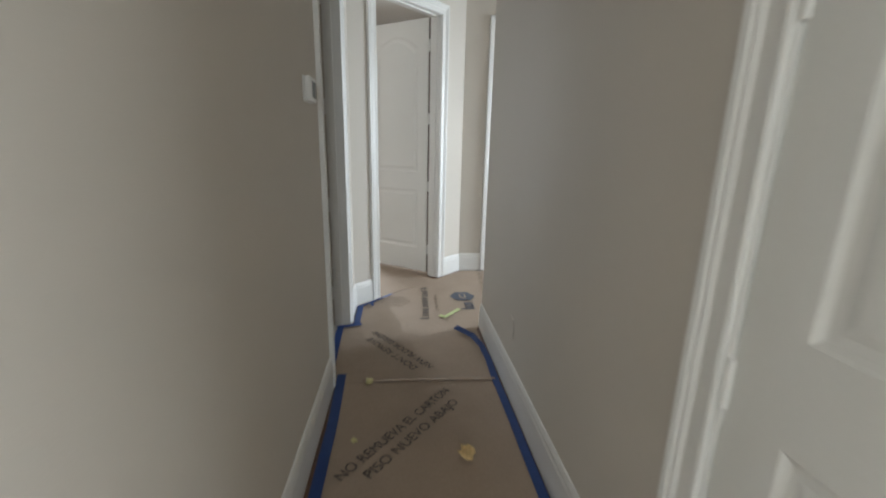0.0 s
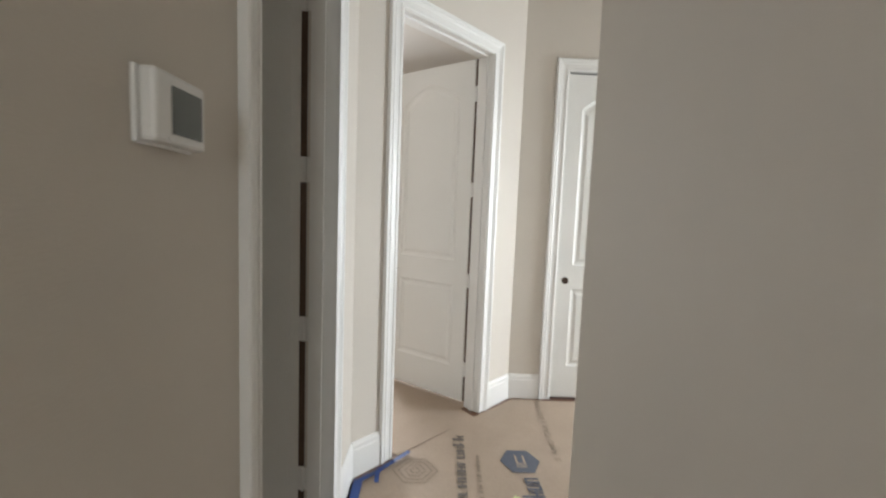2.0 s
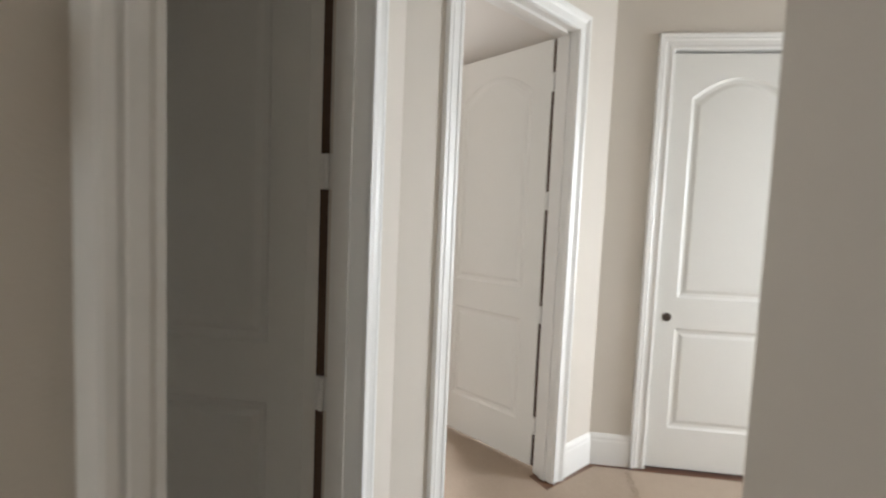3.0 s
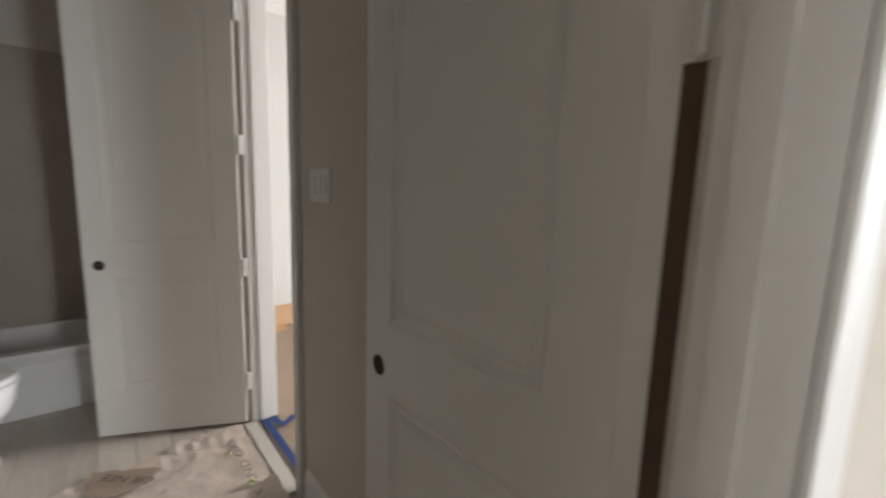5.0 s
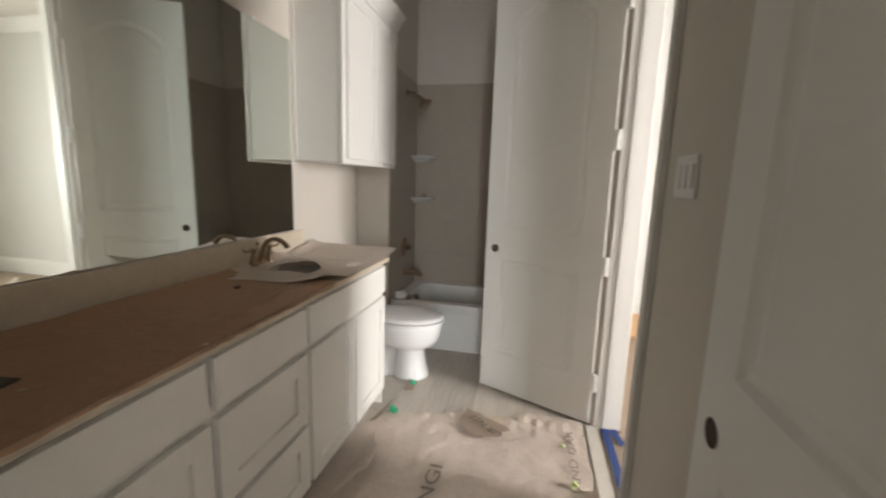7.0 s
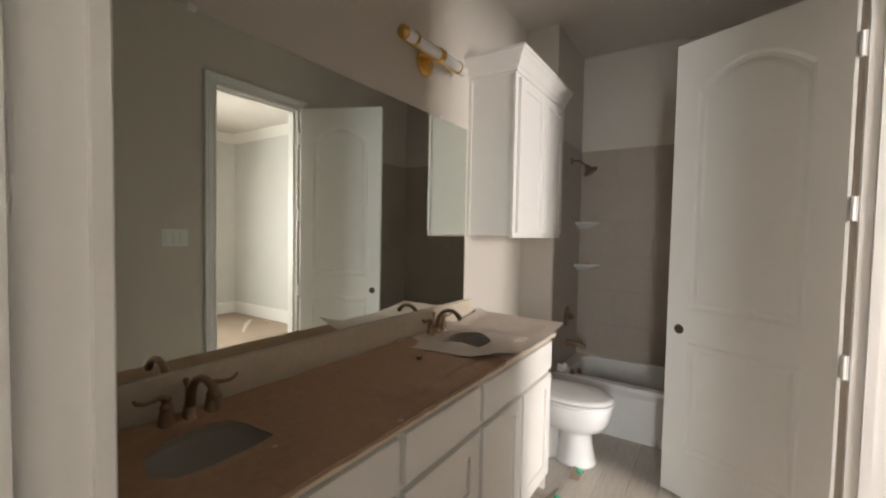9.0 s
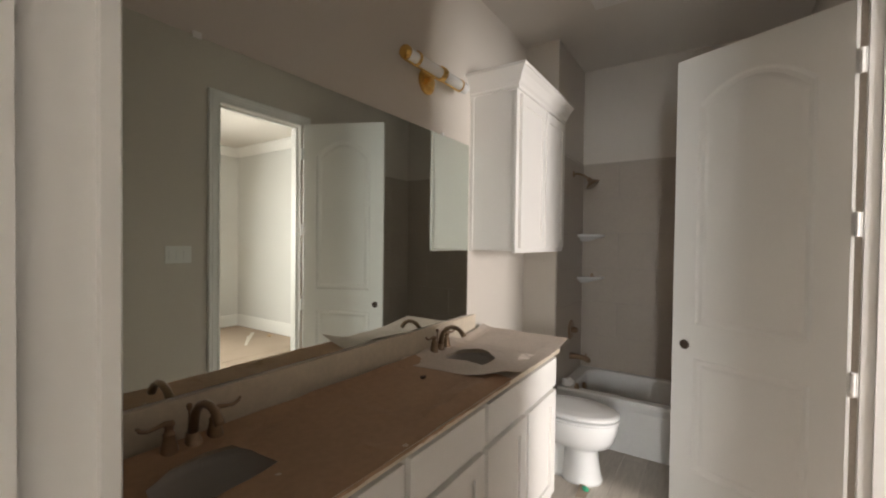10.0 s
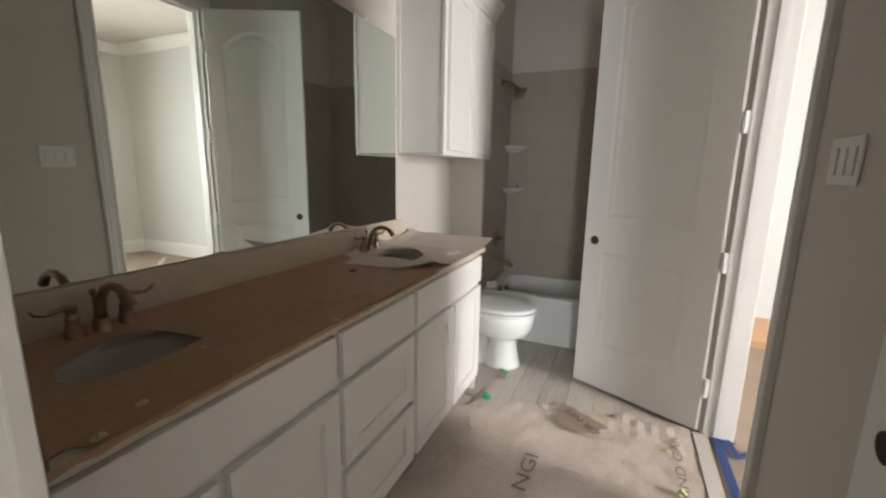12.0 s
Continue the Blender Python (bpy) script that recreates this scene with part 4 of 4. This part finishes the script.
def lift_b(x, y):
    up = min(1.0, max(0.0, (x + 1.80) / 0.2))
    corner = max(0.0, 1 - math.hypot(x + 1.55, y - 1.89) / 0.2)
    back = min(1.0, max(0.0, (1.44 - y) / 0.08))
    end = min(1.0, max(0.0, (-2.05 - x) / 0.27))
    return (0.006 + 0.022 * math.exp(-((x + 1.84) / 0.06) ** 2 - ((y - 1.60) / 0.10) ** 2) + 0.055 * corner ** 1.5 + 0.018 * back ** 2 * (0.8 + noise.noise((x * 7, 0.3, 1.0))) + 0.034 * end ** 1.2
            + 0.004 * math.exp(-((x + 1.68) / 0.07) ** 2 - ((y - 1.72) / 0.13) ** 2) + 0.016 * math.exp(-((x + 1.95) / 0.06) ** 2) * (y < 1.80)
            + (0.002 + 0.002 * (1 - up)) * (1 + noise.noise((x * 6, y * 6, 15.0))) + 0.008 * (1 - up) * max(0, noise.noise((x * 10, y * 9, 2.0))))


HOLE_A = ragged([(-0.395, 1.60), (-0.42, 1.52), (-0.49, 1.47), (-0.58, 1.455), (-0.645, 1.475), (-0.66, 1.55), (-0.668, 1.655), (-0.58, 1.668), (-0.50, 1.672), (-0.43, 1.655)], 0.003, 30, 31)
HOLE_B = ragged([(-1.70, 1.50), (-1.77, 1.47), (-1.86, 1.49), (-1.895, 1.57), (-1.87, 1.65), (-1.82, 1.71), (-1.70, 1.70), (-1.73, 1.60)], 0.003, 30, 33)
pa = sheet_with_hole("counter_paper", ragged([(-0.14, 1.372), (-0.14, 1.888), (-0.262, 1.888), (-0.272, 1.858), (-0.300, 1.850), (-0.318, 1.888), (-1.62, 1.888), (-1.62, 1.372)], 0.003, 9, 35), HOLE_A, 0.045, 0.889, M_ROSIN, "brown protective paper on the vanity top, torn open at the sink", lift_a)
pb = sheet_with_hole("counter_paper", ragged([(-1.52, 1.36), (-1.545, 1.887), (-2.34, 1.909), (-2.345, 1.365)], 0.005, 11, 36), HOLE_B, 0.04, 0.889, M_KRAFT2, "lifted pale brown protective paper over the second sink", lift_b)
for ob, x0, x1, zz in ((pa, -1.60, -0.14, 0.8905),):
    bm = bmesh.new()
    rng = random.Random(41)
    n = int((x1 - x0) / 0.03)
    tops, bots = [], []
    for i in range(n + 1):
        x = x0 + (x1 - x0) * i / n
        tops.append(bm.verts.new((x, 1.8875, zz)))
        bots.append(bm.verts.new((x, 1.8885 + 0.003 * rng.random(), zz - 0.004 - 0.008 * rng.random() * rng.random() - max(0, 0.004 * (x + 1.2)))))
    for i in range(n):
        bm.faces.new((tops[i], tops[i + 1], bots[i + 1], bots[i]))
    r = bmesh.ops.extrude_face_region(bm, geom=list(bm.faces))
    bmesh.ops.translate(bm, vec=(0, -0.001, 0), verts=[g for g in r["geom"] if isinstance(g, bmesh.types.BMVert)])
    part("front_fold", bm, M_ROSIN, ob)
crumple("wood_chip", -1.405, 1.58, 0.895, 0.016, M_GAP, "small dark wood chip on the counter paper", "debris", 51, 0.4)
for x, y, r, s in ((-0.42, 1.83, 0.013, 52), (-0.33, 1.872, 0.016, 53), (-0.92, 1.875, 0.012, 54), (-0.63, 1.71, 0.008, 55), (-1.0, 1.43, 0.008, 56)):
    crumple("plaster_crumb", x, y, 0.8945, r, M_DIRT, "pale plaster crumb on the counter paper", "debris", s, 0.18)


# ---------- tape ----------
def strip(name, pts, w, z, mat, label, curl=0.0, category="tape", wave=0.002):
    """A flat strip of tape along points."""
    bm = bmesh.new()
    P = [Vector((x, y, 0)) for x, y in pts]
    fine = []
    for a, b in zip(P, P[1:]):
        n = max(1, int((b - a).length / 0.07))
        fine += [a + (b - a) * i / n for i in range(n)]
    fine.append(P[-1])
    rows = []
    for i, p in enumerate(fine):
        d = (fine[min(i + 1, len(fine) - 1)] - fine[max(i - 1, 0)]).normalized()
        s = Vector((-d.y, d.x, 0)) * w / 2
        zz = z + wave * (1 + noise.noise((p.x * 8, p.y * 8, 6))) + curl * max(0, i - len(fine) + 5) / 5
        o = 0.003 * noise.noise((p.x * 20, p.y * 20, 3))
        rows.append((bm.verts.new(p + s * (1 + o * 20) + Vector((0, 0, zz))), bm.verts.new(p - s + Vector((0, 0, zz + 0.001 + curl * 0.4 * (i > len(fine) - 4))))))
    for (a, b), (c, d) in zip(rows, rows[1:]):
        bm.faces.new((a, b, d, c))
    r = bmesh.ops.extrude_face_region(bm, geom=list(bm.faces))
    bmesh.ops.translate(bm, vec=(0, 0, -0.0006), verts=[g for g in r["geom"] if isinstance(g, bmesh.types.BMVert)])
    return tagged(part(name, bm, mat), label, category)


BT = "blue painter's tape holding down the floor paper"
strip("blue_tape", [(0.064, -0.9), (0.058, 1.85), (0.042, 2.28)], 0.050, 0.0065, M_TAPE, BT)
strip("blue_tape", [(-0.030, 2.285), (-0.045, 2.55), (-0.058, 2.925)], 0.048, 0.0105, M_TAPE, "blue painter's tape across the bathroom doorway")
strip("blue_tape", [(-0.085, 2.918), (0.0, 2.942), (0.092, 2.967)], 0.040, 0.0135, M_TAPE, "short blue tape strip at the door casing")
strip("blue_tape", [(0.054, 2.955), (0.050, 3.335)], 0.046, 0.0115, M_TAPE, "blue painter's tape beside the door casing")
strip("blue_tape", [(0.050, 3.325), (0.125, 3.395), (0.204, 3.481), (0.296, 3.592)], 0.030, 0.0125, M_TAPE, "blue painter's tape along the angled baseboard", 0.006)
strip("blue_tape", [(0.150, 3.43), (0.140, 3.37), (0.147, 3.305)], 0.024, 0.0155, M_TAPE, "loose curled end of blue tape by the baseboard", 0.006)
strip("blue_tape", [(0.936, -0.9), (0.936, 1.85), (0.931, 2.15), (0.938, 2.42), (0.926, 2.58), (0.885, 2.712), (0.778, 2.828)], 0.042, 0.0065, M_TAPE, "blue tape strip with its end peeled off the floor paper", 0.03)
strip("blue_tape", [(-2.28, 3.135), (-1.66, 3.14)], 0.04, 0.0175, M_TAPE, "blue tape beyond the bathroom threshold")
strip("blue_tape", [(-2.28, 3.17), (-2.16, 3.20), (-2.22, 3.29)], 0.05, 0.0195, M_TAPE, "bent blue tape at the bedroom side of the doorway")
strip("lime_tape", [(0.692, 3.118), (0.728, 3.062)], 0.035, 0.0095, M_LIME, "short lime tape strip, half of a check mark")
strip("lime_tape", [(0.716, 3.058), (0.860, 3.230)], 0.036, 0.0125, M_LIME, "lime tape strip, long half of a check mark")
M_CLEAR = material("clear_tape", (0.40, 0.29, 0.213), 0.22, vary=0.1, scale=12, grain=25, bump=0.6, depth=0.01, coat=0.6)
strip("clear_tape", [(0.17, 2.205), (0.93, 2.185)], 0.022, 0.007, M_CLEAR, "shiny clear packing tape over a paper seam")


# ---------- writing on the paper ----------
def writing(text, a, b, z, mat, label, height, paper):
    """Flat lettering from point a to point b on the floor, each letter a part of its sheet."""
    cu = bpy.data.curves.new("lettering", "FONT")
    cu.body, cu.size, cu.extrude = text, 1.0, 0.0
    tmp = new("lettering", cu)
    bpy.context.view_layer.update()
    me = bpy.data.meshes.new_from_object(tmp.evaluated_get(bpy.context.evaluated_depsgraph_get()))
    bpy.data.objects.remove(tmp)
    xs = [v.co.x for v in me.vertices]
    d = Vector((b[0] - a[0], b[1] - a[1], 0))
    k, h, x0 = d.length / (max(xs) - min(xs)), height / 0.72, min(xs)
    spans = sorted((min(me.vertices[i].co.x for i in p.vertices), max(me.vertices[i].co.x for i in p.vertices)) for p in me.polygons)
    letters = []
    for lo, hi in spans:
        if letters and lo < letters[-1][1] - 1e-4:
            letters[-1][1] = max(letters[-1][1], hi)
        else:
            letters.append([lo, hi])
    m = pose(a[0], a[1], z, 0, 0, math.degrees(math.atan2(d.y, d.x)))
    for lo, hi in letters:
        bm = bmesh.new()
        bm.from_mesh(me)
        bmesh.ops.delete(bm, geom=[v for v in bm.verts if not lo - 1e-4 <= v.co.x <= hi + 1e-4], context="VERTS")
        for v in bm.verts:
            v.co.x, v.co.y = (v.co.x - x0) * k, v.co.y * h
        ob = part("letter", bm, mat, paper, label)
        ob.matrix_world = m


writing("NO REMUEVA EL CARTON", (0.150, 1.478), (0.655, 2.075), 0.0068, M_INK, "dark stencilled Spanish warning printed on floor paper", 0.052, PAPER_A)
writing("PISO NUEVO ABAJO", (0.265, 1.482), (0.690, 1.970), 0.0068, M_INK, "dark stencilled second warning line on floor paper", 0.052, PAPER_A)
writing("DON\u2019T REMOVE", (0.490, 2.335), (0.178, 2.75), 0.0078, M_INK, "dark stencilled English warning printed on floor paper", 0.05, PAPER_B)
writing("NEW FLOOR BELOW", (0.588, 2.345), (0.210, 2.86), 0.0078, M_INK, "dark stencilled second English line on floor paper", 0.05, PAPER_B)
writing("S AND GAR", (-1.68, 2.965), (-2.2, 2.955), 0.022, M_INKFAINT, "faded lettering along the edge of the bathroom paper", 0.04, PAPER_C)
writing("NGI", (-1.52, 2.335), (-1.76, 2.345), 0.020, M_INKFAINT, "faded large lettering on the bathroom paper", 0.065, PAPER_C)
writing("UR NEE", (-2.05, 2.595), (-2.20, 2.425), 0.040, M_INK, "dark lettering on the torn paper piece", 0.045, SCRAP)
writing("S AND GAR", (1.17, 3.55), (1.20, 3.95), 0.0085, M_INKPALE, "small faded lettering along a paper seam", 0.035, PAPER_B)
writing("S AND GAR", (1.205, 3.98), (1.225, 4.30), 0.0085, M_INKPALE, "small faded lettering along a paper seam", 0.035, PAPER_B)


def bars(name, x, y, turn, length, h, n, z, mat, label, seed):
    """A row of upright bars that stands for lettering of that length and height; each bar is a part of the sheet."""
    rng = random.Random(seed)
    m = pose(x, y, z, 0, 0, turn)
    step = length / n

    def bar(x0, y0, x1, y1):
        part(name, box(x0, y0, 0, x1, y1, 0.0004), mat, PAPER_B, label).matrix_world = m
    for i in range(n):
        hh = h * rng.choice((0.68, 0.68, 0.7, 1.0))
        x0 = i * step
        bar(x0, 0, x0 + step * 0.34, hh)
        if rng.random() < 0.75:
            zt = rng.choice((0.0, 0.28, 0.56)) * h
            bar(x0 + step * 0.35, zt, x0 + step * 0.6, zt + h * 0.10)
        if rng.random() < 0.5:
            bar(x0 + step * 0.62, 0, x0 + step * 0.86, h * 0.66)


bars("printed_mark", 0.602, 3.05, 88, 0.75, 0.072, 12, 0.0080, M_INKGREY, "row of dark bars printed on floor paper", 61)
bars("printed_mark", 0.688, 3.22, 88, 0.39, 0.028, 9, 0.0080, M_INKPALE, "thin row of faded bars printed on floor paper", 62)
bars("printed_mark", 0.998, 3.235, 90, 0.165, 0.115, 3, 0.0080, M_INKBLUE, "three blue-grey bars printed on floor paper", 63)
bm = bmesh.new()
hexa = [(0.0, 0.115), (0.105, 0.06), (0.105, -0.06), (0.0, -0.115), (-0.105, -0.06), (-0.105, 0.06)]
loft([[(px, py, z) for px, py in hexa] for z in (0.0, 0.0004)], bm=bm)
hx = part("printed_mark", bm, M_INKBLUE)
hx.matrix_world = pose(0.931, 3.540, 0.0080, 0, 0, 90)
hx.parent = PAPER_B
tagged(hx, "solid blue-grey hexagon printed on floor paper")
for x0, x1, y0, y1 in ((-0.055, -0.043, -0.03, 0.028), (-0.017, 0.055, 0.014, 0.026), (-0.017, 0.055, -0.03, -0.018), (-0.03, -0.018, -0.03, 0.026)):
    hb = part("knockout_bar", box(x0, y0, 0, x1, y1, 0.0004), M_KRAFT, hx, "paper-coloured bar inside the hexagon")
    hb.matrix_local = pose(0, 0, 0.0006)


def hexagon_ring(rx, ry, w):
    """A flat hexagonal outline w wide."""
    rings = []
    for k, z in ((1 - w / rx, 0.0), (1 - w / rx, 0.0004), (1, 0.0004), (1, 0.0)):
        rings.append([(px * k, py * k, z) for px, py in ((rx, 0), (rx * 0.45, ry), (-rx * 0.45, ry), (-rx, 0), (-rx * 0.45, -ry), (rx * 0.45, -ry))])
    return loft(rings + [rings[0]], cap0=False, cap1=False)


for rx, ry in ((0.125, 0.105), (0.095, 0.078), (0.06, 0.05), (0.03, 0.025)):
    mz = part("printed_ring", hexagon_ring(rx, ry, 0.007), M_INKPALE, PAPER_B, "faded hexagon outline printed on floor paper")
    mz.matrix_world = pose(0.338, 3.435, 0.0080, 0, 0, 0)


# ---------- bedroom odds and ends, wire, vent ----------
card = thing("cardboard_strip", pose(-3.9, 3.75, 0.006), "brown cardboard strip turned up against the baseboard", "cardboard")
part("upright", box(-0.012, -0.5, 0.0, -0.006, 0.5, 0.205), M_CARD, card)
part("flap", loft([[(-0.005, -0.16, 0.0), (-0.005, 0.06, 0.0), (0.16, 0.03, 0.0), (0.16, -0.13, 0.0)], [(-0.005, -0.16, 0.004), (-0.005, 0.06, 0.004), (0.16, 0.03, 0.004), (0.16, -0.13, 0.004)]]), M_CARD, card)
for x0, y0, x1, y1 in ((-3.9, 3.98, -1.2, 4.0), (-3.9, 4.9, 0.5, 4.92)):
    strip("paper_seam", [(x0, y0), (x1, y1)], 0.012, 0.0085, M_INKPALE, "dark seam between sheets of floor paper", category="paper seam")
strip("pale_tape", [(-3.72, 6.08), (-3.32, 5.58)], 0.05, 0.0075, M_PALE_PAPER, "pale torn strip lying on the bedroom floor paper", category="paper scrap", wave=0.006)
strip("pale_tape", [(-3.56, 5.93), (-3.21, 5.42)], 0.035, 0.0075, M_PALE_PAPER, "narrow pale torn strip on the bedroom floor paper", category="paper scrap", wave=0.006)
crumple("paper_crumple", -3.74, 5.68, 0.005, 0.05, M_CARD, "brown crumpled paper on the bedroom floor", "paper", 71, 0.35)
plate = thing("outlet_cover", pose(0.98, 2.072, 0.382, 0, 0, -90), "blank outlet cover painted over in the wall's greige", "outlet cover")
part("plate", box(-0.035, -0.006, -0.057, 0.035, -0.0005, 0.057, 0.0025), M_WALL, plate)
for z in (-0.041, 0.041):
    screw = part("screw", lathe([(0.0, 0.0), (0.0035, 0.0), (0.003, 0.001), (0.0, 0.0012)], 10), M_WALL, plate)
    screw.matrix_local = pose(0, -0.006, z, 90)
vent = thing("ceiling_vent", pose(-2.66, 2.06, CEIL), "white louvred ceiling vent above the toilet", "vent")
part("frame", box(-0.15, -0.15, -0.012, 0.15, 0.15, -0.0005, 0.003), M_PLATE, vent)
for k in range(7):
    part("slat", box(-0.12, -0.12 + k * 0.036, -0.0175, 0.12, -0.10 + k * 0.036, -0.0125), M_PLATE, vent)


# ---------- shower tile ----------
def tile_field(name, m, w, z0, z1, tw, th, parent_label):
    f = thing(name, m, parent_label, "tile", kind="structure")
    part("grout_bed", box(0, -0.004, z0, w, -0.0005, z1), M_GROUT, f)
    made = {}
    row, z = 0, z0
    while z < z1 - 0.01:
        h = min(th, z1 - z)
        x = -(row % 2) * tw / 2
        while x < w - 0.005:
            a, b = max(x, 0), min(x + tw, w)
            if b - a > 0.01:
                key = (round(b - a, 3), round(h, 3))
                if key not in made:
                    bm = box(0.001, -0.009, 0.001, b - a - 0.001, -0.0042, h - 0.001, 0.0008)
                    made[key] = bpy.data.meshes.new("tile")
                    bm.to_mesh(made[key])
                    bm.free()
                    made[key].materials.append(M_TILE)
                t = new("tile", made[key])
                t.parent = f
                t.matrix_basis = pose(a, 0, z)
            x += tw
        z += th
        row += 1


tile_field("tile_wet_wall", pose(-3.08, 1.585, 0, 0, 0, 180), 0.711, 0.0 + 0.36, 2.175, 0.6, 0.3, "grey stone-look tiles on the wet wall")
tile_field("tile_back_wall", pose(-3.8, 1.5945, 0, 0, 0, 90), 1.481, 0.36, 2.175, 0.6, 0.3, "grey stone-look tiles behind the bathtub")
tile_field("tile_end_wall", pose(-3.791, 3.085, 0, 0, 0, 0), 0.68, 0.36, 2.175, 0.6, 0.3, "grey stone-look tiles at the tub's end")
